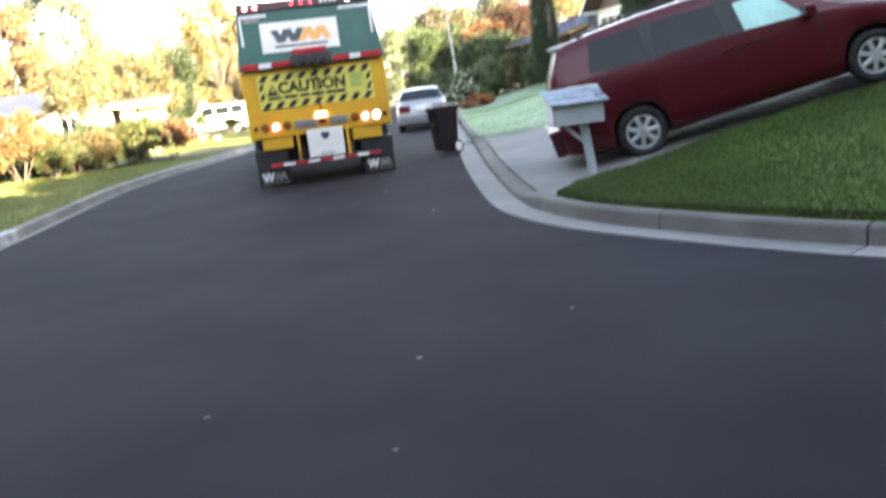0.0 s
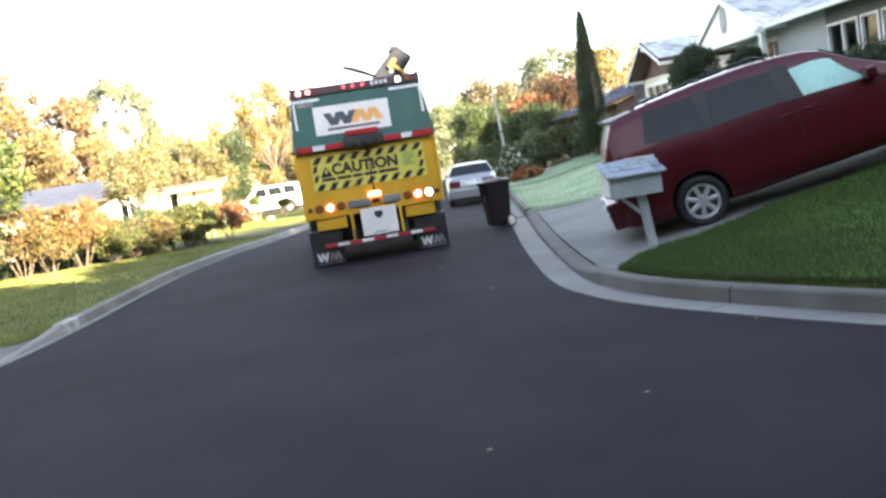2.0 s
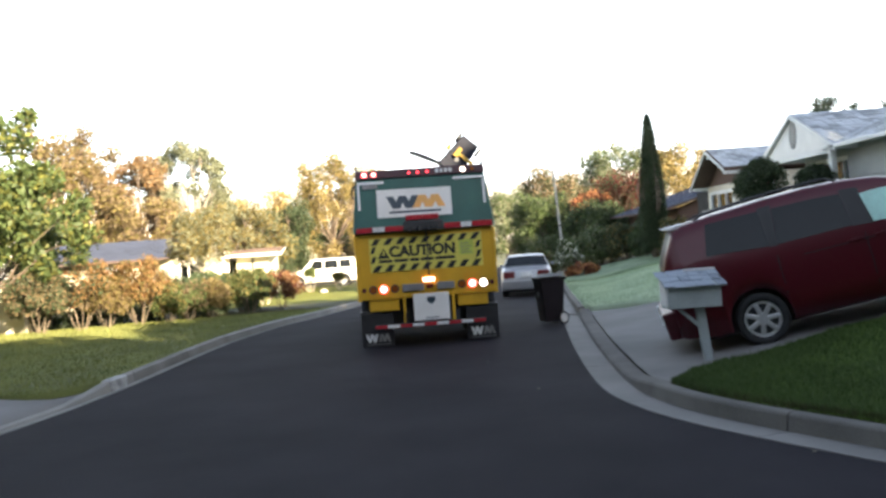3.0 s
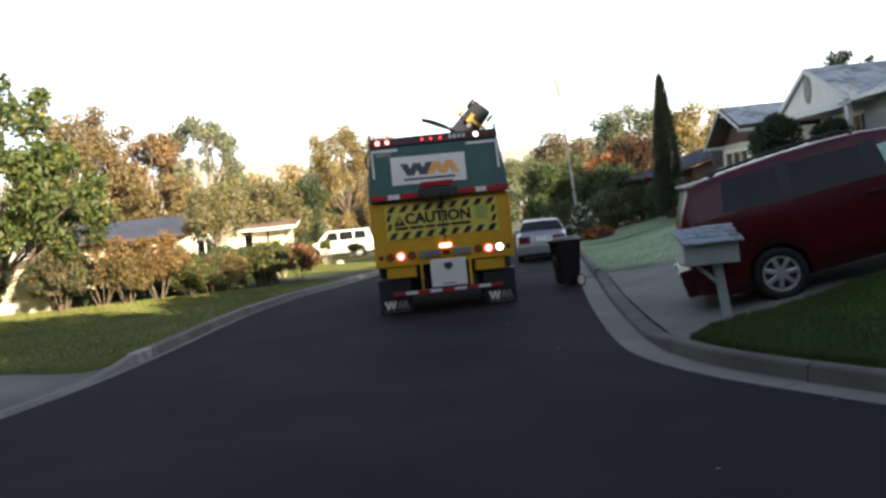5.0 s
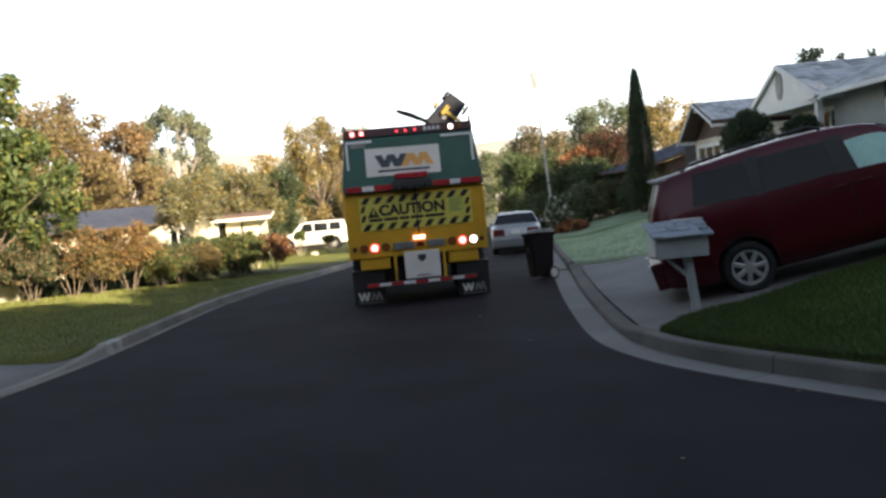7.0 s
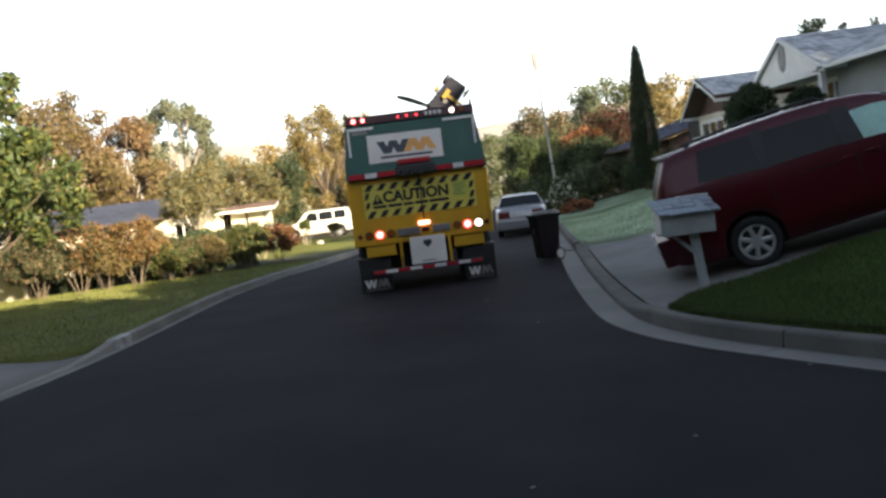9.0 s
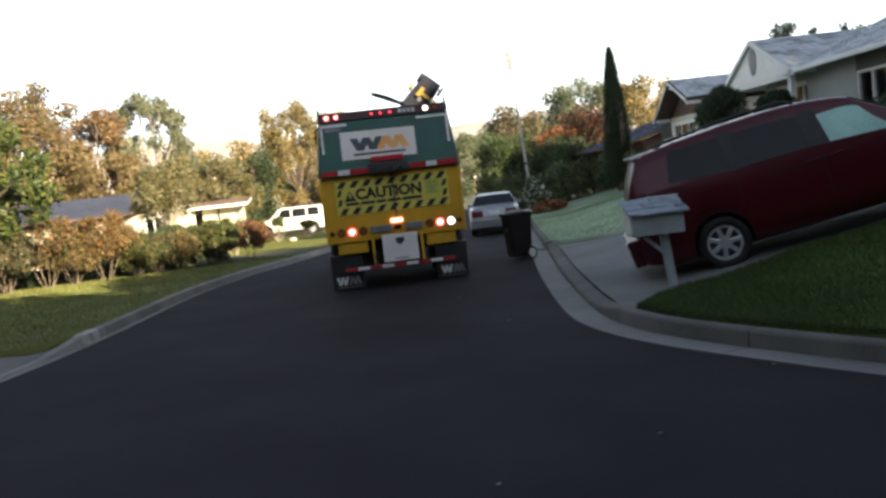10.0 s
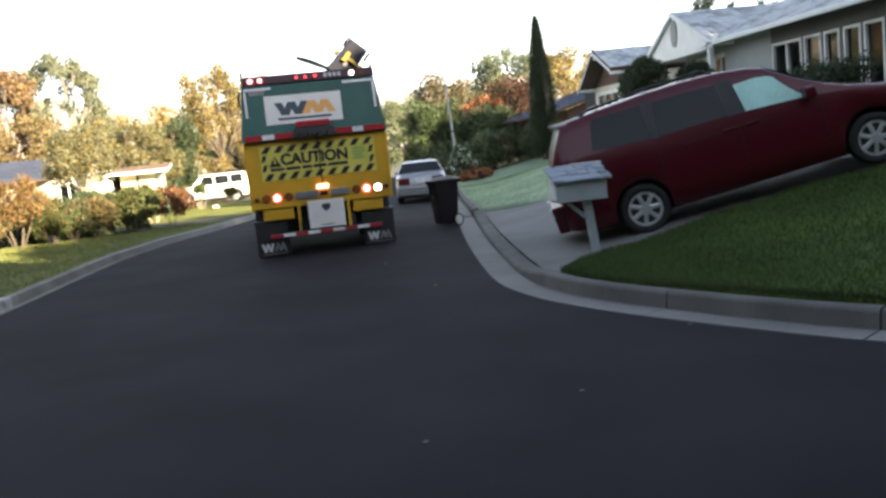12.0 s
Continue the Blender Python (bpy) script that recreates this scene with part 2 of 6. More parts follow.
def ruled(name, a, b, n, m, mat, lift, height=None, label="", category="", kind="structure", skirt=0.0):
    """A sheet between two lines, laid on the land."""
    def along(line, k):
        line = np.asarray(line, float)
        s = np.r_[0, np.cumsum(np.linalg.norm(np.diff(line, axis=0), axis=1))]
        u = np.linspace(0, s[-1], k)
        return np.stack([np.interp(u, s, line[:, 0]), np.interp(u, s, line[:, 1])], 1)
    pa, pb = along(a, n), along(b, n)
    v = np.linspace(0, 1, m)[None, :, None]
    g = pa[:, None] * (1 - v) + pb[:, None] * v
    z = (height or land_z)(g[..., 0], g[..., 1]) + lift
    verts = np.concatenate([g, z[..., None]], 2).reshape(-1, 3).tolist()
    faces = [(i * m + j, i * m + j + 1, (i + 1) * m + j + 1, (i + 1) * m + j) for i in range(n - 1) for j in range(m - 1)]
    if skirt:
        ring = [i * m for i in range(n)] + [(n - 1) * m + j for j in range(1, m)] + [i * m + m - 1 for i in range(n - 2, -1, -1)] + [j for j in range(m - 2, 0, -1)]
        k = len(verts)
        verts += [(verts[i][0], verts[i][1], verts[i][2] - skirt) for i in ring]
        faces += [(ring[i], ring[(i + 1) % len(ring)], k + (i + 1) % len(ring), k + i) for i in range(len(ring))]
    ob = sheet(name, verts, faces, mat, label, category, kind)
    ob.data.polygons.foreach_set("use_smooth", [True] * len(ob.data.polygons))
    return ob


def between(line, lo, hi, axis=1):
    return line[(line[:, axis] >= lo) & (line[:, axis] <= hi)]


DRIVE_NEAR = np.array([(2.72, 9.05), (3.0, 9.6), (3.5, 10.0), (5.0, 10.25), (6.7, 10.15), (8.2, 9.4), (10.6, 8.4)])
DRIVE_FAR = np.array([(3.35, 18.9), (3.95, 17.7), (4.7, 17.0), (7.0, 15.8), (10.6, 14.6)])


def drive_z(x, y):
    r = signed(RIGHT_LINE, x, y)
    return np.maximum(0.03 + 0.07 * np.clip(r - 0.45, 0, 9), slope_z(x, y))


# ground: one sheet out to the horizon, dipping under road, kerbs and driveway
gx = np.r_[-1500, -900, -500, -250, np.arange(-120, -30, 10), np.arange(-30, 30, 0.6), np.arange(30, 121, 10), 250, 500, 900, 1500]
gy = np.r_[-1500, -700, -300, np.arange(-120, -20, 10), np.arange(-20, 60, 0.6), np.arange(60, 130, 3), np.arange(130, 301, 20), 500, 900, 1500]
GX, GY = np.meshgrid(gx, gy, indexing="ij")
GZ = land_z(GX, GY)
rr, ll = signed(RIGHT_LINE, GX, GY), -signed(LEFT_LINE, GX, GY)
GZ = np.where((rr < 1.3) & (ll < 1.3), np.minimum(GZ, road_z(GY)) - 0.12, GZ - 0.03)
in_drive = (GX > 1.5) & (GX < 11) & (GY > np.interp(GX, DRIVE_NEAR[:, 0], DRIVE_NEAR[:, 1]) - 0.7) & (GY < np.interp(GX, DRIVE_FAR[:, 0], DRIVE_FAR[:, 1]) + 0.7)
GZ = np.where(in_drive, np.minimum(GZ, np.minimum(drive_z(GX, GY), GZ) - 0.15), GZ)
ni, nj = GX.shape
sheet("ground", np.stack([GX, GY, GZ], 2).reshape(-1, 3), [(i * nj + j, (i + 1) * nj + j, (i + 1) * nj + j + 1, i * nj + j + 1)
      for i in range(ni - 1) for j in range(nj - 1)], SOIL, "bare brown earth and thin grass", "ground", "structure")

# road, with a slight crown
def road_sheet():
    ys = np.r_[np.arange(-12, 60, 0.5), np.arange(60, 128, 2)]
    far_r = RIGHT_LINE[RIGHT_LINE[:, 1] > 9.2]
    v, f, m = [], [], 13
    for y in ys:
        xl = np.interp(y, LEFT_LINE[:, 1], LEFT_LINE[:, 0])
        near = RIGHT_LINE[RIGHT_LINE[:, 1] <= 9.2]
        xr = np.interp(y, far_r[:, 1], far_r[:, 0]) if y > 9.2 else np.interp(y, near[:, 1], near[:, 0])
        for k in range(m):
            u = k / (m - 1)
            v.append((xl - 0.01 + (xr - xl + 0.02) * u, y, float(road_z(y)) + 0.004))
    for i in range(len(ys) - 1):
        for k in range(m - 1):
            a = i * m + k
            f.append((a, a + 1, a + m + 1, a + m))
    return v, f


rv, rf = road_sheet()
tagged(sheet("road", rv, rf, ASPHALT), "dark grey worn asphalt street", "road", kind="structure")


def kerb_run(line, side, name, height, label, lo, hi, every, stone_mat=None, pan=0.36, back=0.53):
    """Gutter pan and upright kerb as cast lengths with open joints; height(y) is the kerb's rise, side 1 lies to the right of the line."""
    base = tagged(new(name), label, "kerb", kind="structure")
    line = line[(line[:, 1] >= lo) & (line[:, 1] <= hi)]
    s = np.r_[0, np.cumsum(np.linalg.norm(np.diff(line, axis=0), axis=1))]
    flat_pan = [(0.0, 0, 0.012), (pan, 0, -0.004), (pan, 0, -0.15), (0.0, 0, -0.15)]
    stone = [(pan + 0.002, 0, -0.02), (pan + 0.006, 0, 0.0), (pan + 0.020, 0.80, 0), (pan + 0.030, 1, -0.012), (pan + 0.050, 1, 0),
             (back - 0.02, 1, 0.004), (back, 1, -0.010), (back, 0, -0.15), (pan + 0.002, 0, -0.15)]
    n = max(1, round(s[-1] / every))
    every = s[-1] / n
    for piece, prof, mat in (("gutter_length", flat_pan, stone_mat or CONCRETE), ("kerb_length", stone, stone_mat or KERBSTONE)):
        lanes = [offset_line(line, side * d) for d, _, _ in prof]
        for k in range(n):
            u = np.linspace(k * every + 0.009, (k + 1) * every - 0.009, 9)
            bm = bmesh.new()
            ring = []
            for q in u:
                ring.append([])
                for (d, share, z), lane in zip(prof, lanes):
                    x, y = np.interp(q, s, lane[:, 0]), np.interp(q, s, lane[:, 1])
                    ring[-1].append(bm.verts.new((x, y, z + share * height(y) + float(road_z(y)))))
            for p, q in zip(ring, ring[1:]):
                for i in range(len(prof)):
                    j = (i + 1) % len(prof)
                    bm.faces.new((p[i], p[j], q[j], q[i]))
            bm.faces.new(ring[0][::-1]), bm.faces.new(ring[-1])
            bmesh.ops.recalc_face_normals(bm, faces=bm.faces[:])
            part(piece, bm, mat, base)
    return base


def full_kerb(y):
    return 0.15


def dropped_kerb(y):
    """Falls from full height to a low lip within a metre or so of the joint, and rises again at the far lawn."""
    t = min(1.0, max(0.0, (y - 8.75) / 1.5)) * min(1.0, max(0.0, (18.9 - y) / 1.5))
    return 0.15 - 0.105 * t * t * (3 - 2 * t)


def low_kerb(y):
    """Flush with the drive before the lawn, then up to the grass."""
    return 0.03 + 0.12 * min(1.0, max(0.0, (y - 11.1) / 1.3))


kerb_run(RIGHT_LINE, 1, "kerb_right", full_kerb, "grey cast concrete kerb and gutter round the corner", -3.0, 8.75, 2.05)
kerb_run(RIGHT_LINE, 1, "kerb_apron", dropped_kerb, "lowered concrete kerb and gutter across the driveway", 8.75, 18.9, 2.5, back=0.62)
kerb_run(RIGHT_LINE, 1, "kerb_far", full_kerb, "grey concrete kerb beside the far lawns", 18.9, 100, 2.6)
kerb_run(LEFT_LINE, -1, "kerb_left", low_kerb, "grey concrete kerb beside the sunlit lawn", -10, 100, 2.6, PALE_CONCRETE, 0.15, 0.29)
stub = bmesh.new()
box(stub, (-0.10, -0.26, -0.05), (0.085, 0.26, 0.158), 0.025, pose(-4.715, 12.55, 0, 0, 0, -4))
tagged(mesh_object("kerb_end", stub, PEELED_PAINT), "short kerb end with worn white paint", "kerb", kind="structure")
rback, lback = offset_line(RIGHT_LINE, 0.525), offset_line(LEFT_LINE, -0.285)

ruled("driveway", np.vstack([between(offset_line(RIGHT_LINE, 0.628), 8.95, 18.9)]), np.array([(10.7, 8.3), (10.7, 14.6)]), 30, 30, DRIVE, 0.012, drive_z,
      "sloping grey concrete driveway up to the garage", "driveway")

# ---- refuse truck ----
def lettering(name, text, height, mat, parent, m, label=""):
    c = bpy.data.curves.new(name, "FONT")
    c.body, c.size, c.extrude, c.align_x, c.align_y = text, height, 0.002, "CENTER", "CENTER"
    c.offset = 0.011
    tmp = bpy.data.objects.new("tmp", c)
    scene.collection.objects.link(tmp)
    me = bpy.data.meshes.new_from_object(tmp.evaluated_get(bpy.context.evaluated_depsgraph_get()))
    bpy.data.objects.remove(tmp)
    me.materials.clear()
    me.materials.append(mat)
    ob = new(name, me)
    ob.parent, ob.matrix_local = parent, m
    return tagged(ob, label) if label else ob


def wheel(parent, name, at, r, width, rim_r, rim_mat, spokes=0, side=1):
    """Tyre and rim about the y axis; side -1 turns the face to -y."""
    tyre = bmesh.new()
    prof = [(rim_r * 0.98, -0.46), (r * 0.90, -0.5), (r * 0.985, -0.40), (r, -0.25), (r, 0.25), (r * 0.985, 0.40), (r * 0.90, 0.5), (rim_r * 0.98, 0.46)]
    n = 40
    ring = [[tyre.verts.new((math.cos(2 * math.pi * i / n) * p, w * width, math.sin(2 * math.pi * i / n) * p)) for p, w in prof] for i in range(n)]
    for i in range(n):
        a, b = ring[i], ring[(i + 1) % n]
        for k in range(len(prof)):
            j = (k + 1) % len(prof)
            tyre.faces.new((a[k], a[j], b[j], b[k]))
    bmesh.ops.recalc_face_normals(tyre, faces=tyre.faces[:])
    w = new(name)
    w.parent, w.matrix_local = parent, Matrix.Translation(at)
    part("tyre", tyre, RUBBER, w, smooth=True)
    rim = bmesh.new()
    y = side * width * 0.40
    rod(rim, (0, y * 0.2, 0), (0, y * 0.55, 0), rim_r * 0.97, seg=40)
    part("rim_well", rim, STEEL, w)
    face = bmesh.new()
    m = 40
    outer = [[face.verts.new((math.cos(2 * math.pi * i / m) * q, yy, math.sin(2 * math.pi * i / m) * q)) for q, yy in ((rim_r, y * 1.12), (rim_r * 0.86, y * 1.05), (rim_r * 0.83, y * 0.7))] for i in range(m)]
    for i in range(m):
        a, b = outer[i], outer[(i + 1) % m]
        for k in range(2):
            face.faces.new((a[k], a[k + 1], b[k + 1], b[k]))
    rod(face, (0, y * 0.7, 0), (0, y * 1.15, 0), rim_r * 0.36, rim_r * 0.28, seg=20)
    for k in range(spokes):
        a = 2 * math.pi * k / spokes
        t = pose(0, 0, 0, 0, -math.degrees(a), 0)
        box(face, (rim_r * 0.15, min(y * 0.75, y * 1.1), -rim_r * 0.13), (rim_r * 0.90, max(y * 0.75, y * 1.1), rim_r * 0.13), 0.012, t)
    if not spokes:
        rod(face, (0, y * 0.7, 0), (0, y * 0.9, 0), rim_r * 0.9, rim_r * 0.7, seg=30)
    bmesh.ops.recalc_face_normals(face, faces=face.faces[:])
    part("rim", face, rim_mat, w, smooth=False)
    return w


GREEN = material("truck_green", (0.008, 0.085, 0.07), 0.45, vary=0.15, scale=1.5, fine=30, bump=0.05)
YELLOW = material("truck_yellow", (0.62, 0.36, 0.02), 0.45, vary=0.14, scale=1.4, fine=30, bump=0.06)
SIGN_YELLOW = material("sign_yellow", (0.66, 0.60, 0.12), 0.4, vary=0.06, scale=2, fine=30, bump=0.02)
STICKER = material("sticker_green", (0.48, 0.55, 0.10), 0.4, vary=0.08, scale=9, fine=60, bump=0.02)
INK = material("black_ink", (0.018, 0.018, 0.016), 0.5, vary=0.1, scale=4, fine=40, bump=0.0)
LOGO_DARK = material("logo_slate", (0.035, 0.055, 0.075), 0.4, vary=0.06, scale=3, fine=30, bump=0.0)
LOGO_GOLD = material("logo_orange", (0.80, 0.42, 0.12), 0.4, vary=0.06, scale=3, fine=30, bump=0.0)
RED_TAPE = material("red_reflector", (0.42, 0.02, 0.03), 0.35, vary=0.12, scale=6, fine=60, bump=0.05)
SILVER_TAPE = material("silver_reflector", (0.72, 0.74, 0.74), 0.35, vary=0.08, scale=6, fine=60, bump=0.05)
GREY_METAL = material("grey_metal", (0.22, 0.22, 0.22), 0.5, metal=0.4, vary=0.2, scale=5, fine=60, bump=0.1)
AMBER = material("amber_lens", (0.30, 0.09, 0.02), 0.2, vary=0.1, scale=20, fine=90, bump=0.05)
RED_LENS = material("red_lens", (0.11, 0.008, 0.010), 0.35, vary=0.1, scale=20, fine=90, bump=0.05)
HEADER = material("dark_header_paint", (0.055, 0.014, 0.022), 0.5, vary=0.2, scale=3, fine=40, bump=0.05)
LAMP_WHITE = glow_material("lit_white_lamp", (1.0, 0.80, 0.66), 1.3)
LAMP_RED = glow_material("lit_red_lamp", (1.0, 0.05, 0.07), 0.8)
LAMP_HOT = glow_material("lit_red_white_lamp", (1.0, 0.42, 0.34), 1.6)

truck = thing("garbage_truck", pose(0.03, 15.0, 0, 0, 0, 2.0), "green and yellow refuse truck stopped in the street, lamps lit", "truck")


def green_y(z):
    return -0.12 + 0.17 * (z - 2.05) / 1.15


def hexa(bm, lo, hi):
    """A tapered block from two quads (lower and upper), each x0, x1, y0, y1, z."""
    vs = []
    for x0, x1, y0, y1, z in (lo, hi):
        vs += [bm.verts.new(p) for p in ((x0, y0, z), (x1, y0, z), (x1, y1, z), (x0, y1, z))]
    for f in ((3, 2, 1, 0), (4, 5, 6, 7), (0, 1, 5, 4), (1, 2, 6, 5), (2, 3, 7, 6), (3, 0, 4, 7)):
        bm.faces.new([vs[i] for i in f])
    return bm


def bevelled(bm, w, seg=2):
    bmesh.ops.bevel(bm, geom=bm.edges[:], offset=w, segments=seg, affect="EDGES", profile=0.5)
    return bm


part("upper_tailgate", bevelled(solid(hexa, (-1.27, 1.27, -0.12, 1.3, 2.06), (-1.16, 1.16, 0.05, 1.3, 3.03)), 0.03), GREEN, truck)
part("lamp_header", bevelled(solid(hexa, (-1.165, 1.165, 0.035, 1.3, 3.035), (-1.15, 1.15, 0.06, 1.3, 3.19)), 0.015), HEADER, truck, "dark red lamp header along the top edge")
part("lower_tailgate", bevelled(solid(box, (-1.225, 0.0, 0.87), (1.225, 1.3, 2.06)), 0.025), YELLOW, truck, "yellow lower tailgate")
part("container", bevelled(solid(hexa, (-1.22, 1.22, 1.3, 6.2, 0.95), (-1.13, 1.13, 1.3, 6.2, 3.1)), 0.05), GREEN, truck)
part("cab", bevelled(solid(hexa, (-1.2, 1.2, 6.5, 8.4, 0.7), (-1.1, 1.1, 6.6, 8.15, 2.75)), 0.08), GREEN, truck, "green forward cab")
part("windscreen", solid(hexa, (-1.0, 1.0, 8.30, 8.36, 1.75), (-0.95, 0.95, 8.18, 8.25, 2.5)), GLASS, truck)
for s in (-1, 1):
    part("chassis_rail", solid(box, (s * 0.42 - 0.05, 0.3, 0.55), (s * 0.42 + 0.05, 8.2, 0.85)), STEEL, truck)
    part("edge_frame", bevelled(solid(hexa, (s * 1.225 - 0.03, s * 1.225 + 0.03, -0.02, 0.1, 0.86), (s * 1.235 - 0.03, s * 1.235 + 0.03, -0.02, 0.1, 2.03)), 0.01), YELLOW, truck)
    for y in (0.85, 2.15, 7.3):
        wheel(truck, "wheel", (s * 0.98, y, 0.5), 0.5, 0.5 if y < 5 else 0.3, 0.29, GREY_METAL, 0, 1).matrix_local = Matrix.Translation((s * 0.98, y, 0.5)) @ pose(0, 0, 0, 0, 0, -90 * s)
    flap = part("mud_flap", bevelled(solid(box, (s * 0.95 - 0.29, 0.10, 0.03), (s * 0.95 + 0.29, 0.125, 0.62)), 0.008), RUBBER, truck, "black rubber mud flap with a pale emblem")
    for x0, mat, up in ((-0.22, SILVER_TAPE, False), (0.0, GREY_METAL, True)):
        bars = bmesh.new()
        for k in range(4):
            xa, xb = s * 0.95 + x0 + 0.045 * k, s * 0.95 + x0 + 0.045 * (k + 1)
            foot, head = (xa, xb) if (k % 2 == 0) == up else (xb, xa)
            prism(bars, [(foot, 0.11), (foot + 0.045, 0.11), (head + 0.045, 0.26), (head, 0.26)], "y", 0.088 - 0.0004 * k, 0.0975)
        part("emblem", bars, mat, flap)
    part("emblem_line", solid(box, (s * 0.95 - 0.22, 0.092, 0.065), (s * 0.95 + 0.24, 0.098, 0.078)), GREY_METAL, flap)
    part("lower_box", bevelled(solid(box, (s * 0.80 - 0.27, 0.04, 0.66), (s * 0.80 + 0.27, 0.4, 0.868)), 0.02), YELLOW, truck, "yellow box under the tailgate")
    part("fender", solid(box, (s * 0.95 - 0.3, 0.13, 0.60), (s * 0.95 + 0.3, 2.9, 0.655)), STEEL, truck)
    part("hinge_bar", bevelled(solid(box, (s * 0.44 - 0.025, -0.03, 0.40), (s * 0.44 + 0.025, 0.06, 0.92)), 0.008), YELLOW, truck)
    ear = bmesh.new()
    rod(ear, (s * 1.14, 0.3, 3.18), (s * 1.15, 0.3, 3.30), 0.025, 0.02)
    part("marker_post", ear, STEEL, truck)
mirror = bmesh.new()
for k in range(10):
    a0, a1 = math.pi * (0.5 + k / 10), math.pi * (0.5 + (k + 1) / 10)
    rod(mirror, (-1.16 + 0.10 * math.cos(a0), 0.5, 2.83 + 0.15 * math.sin(a0)), (-1.16 + 0.10 * math.cos(a1), 0.5, 2.83 + 0.15 * math.sin(a1)), 0.018, seg=8)
part("grab_loop", mirror, STEEL, truck)
part("axle_box", solid(box, (-0.7, 0.5, 0.32), (0.7, 2.4, 0.62)), STEEL, truck)
# dark sheet added to stand for the shade under the tailgate
part("rear_shadow_panel", solid(box, (-1.15, 0.42, 0.45), (1.15, 0.46, 0.87)), STEEL, truck, "dark panel added for the shade behind the bumper")

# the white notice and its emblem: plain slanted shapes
LOGO_M = Matrix.Translation((-0.14, green_y(2.57), 2.57)) @ pose(0, 0, 0, 90 - 8.4) @ pose(0, 0, 0, 0, 0, -0.5)
panel = part("logo_panel", bevelled(solid(box, (-0.665, -0.255, 0.0), (0.665, 0.255, 0.012)), 0.003), WHITE, truck, "white panel with a slate and orange emblem")
panel.matrix_local = LOGO_M


def zigzag(bm, x, step, width, lo, hi, up_first, strokes, z0, z1, axis="z"):
    """A row of slanted bars that lean to and fro, foot to foot."""
    for k in range(strokes):
        rise = (k % 2 == 0) == up_first
        xa, xb = x + k * step, x + (k + 1) * step
        foot, head = (xa, xb) if rise else (xb, xa)
        prism(bm, [(foot, lo), (foot + width, lo), (head + width, hi), (head, hi)], axis, z0 + 0.0002 * k, z1 + 0.0004 * k)


slate = bmesh.new()
zigzag(slate, -0.50, 0.115, 0.13, -0.10, 0.125, False, 4, 0.0135, 0.018)
part("emblem_slate", slate, LOGO_DARK, panel)
gold = bmesh.new()
zigzag(gold, -0.035, 0.115, 0.13, -0.10, 0.125, True, 4, 0.0155, 0.020)
part("emblem_orange", gold, LOGO_GOLD, panel)
part("lettering_bar", solid(box, (-0.45, -0.185, 0.0125), (0.47, -0.145, 0.016)), LOGO_DARK, panel)

# lower lip, reflectors, gear
part("latch_plate", bevelled(solid(box, (-0.31, green_y(2.3) - 0.075, 2.255), (0.27, green_y(2.3) - 0.0, 2.345)), 0.01), RED_TAPE, truck, "red latch plate")
gear = bmesh.new()
box(gear, (-0.36, -0.20, 2.07), (0.33, -0.10, 2.235), 0.02)
for x in (-0.25, -0.09, 0.08, 0.24):
    rod(gear, (x, -0.24, 2.05), (x, -0.24, 2.14), 0.045, seg=14)
part("latch_gear", gear, STEEL, truck, "dark greasy latch mechanism")
hose = bmesh.new()
for z0, z1, dx in ((2.05, 1.85, 0.0), (1.85, 1.6, 0.012), (1.6, 1.25, -0.006)):
    rod(hose, (0.03 + dx, -0.03, z0), (0.035, -0.03, z1), 0.012, seg=8)
part("chain", hose, STEEL, truck)
for x0, x1, mat in ((-1.2, -0.92, RED_TAPE), (-0.91, -0.70, SILVER_TAPE), (-0.69, -0.37, RED_TAPE), (0.36, 0.65, RED_TAPE), (0.66, 0.85, SILVER_TAPE), (0.86, 1.22, RED_TAPE)):
    part("reflector", solid(box, (x0, -0.128, 2.075), (x1, -0.116, 2.165)), mat, truck)


def on_green(x0, x1, z0, z1, name, mat):
    bm = bmesh.new()
    hexa(bm, (x0, x1, green_y(z0) - 0.008, green_y(z0) + 0.01, z0), (x0, x1, green_y(z1) - 0.008, green_y(z1) + 0.01, z1))
    part(name, bm, mat, truck)


for s in (-1, 1):
    on_green(s * 1.12 - 0.02, s * 1.12 + 0.02, 2.48, 2.93, "corner_strip", SILVER_TAPE)
    on_green(-1.13 if s < 0 else 0.58, -0.66 if s < 0 else 1.14, 2.94, 2.985, "corner_strip", SILVER_TAPE)
on_green(-1.05, -0.78, 2.86, 2.93, "sticker", GREY_METAL)

# caution board
board = part("caution_board", bevelled(solid(box, (-1.0, -0.012, 1.36), (1.02, -0.001, 1.97)), 0.003), SIGN_YELLOW, truck, "yellow hazard board with black slanted stripes")
for lo, hi in ((1.845, 1.96), (1.37, 1.485)):
    for k in range(9):
        x = -0.97 + k * 0.222
        part("stripe", solid(prism, [(x, lo), (x + 0.105, lo), (x + 0.19, hi), (x + 0.085, hi)], "y", -0.0165, -0.0125), INK, board)
for x in (-0.985, 0.895):
    for z in (1.52, 1.69):
        part("stripe", solid(prism, [(x, z), (x + 0.07, z + 0.02), (x + 0.105, z + 0.135), (x + 0.035, z + 0.115)], "y", -0.0165, -0.0125), INK, board)
flat = pose(0, 0, 0, 90)
lettering("lettering", "CAUTION", 0.262, INK, board, Matrix.Translation((-0.055, -0.0145, 1.705)) @ flat)
tri = part("warning_triangle", solid(prism, [(-0.86, 1.60), (-0.64, 1.60), (-0.75, 1.785)], "y", -0.0165, -0.0125), INK, board)
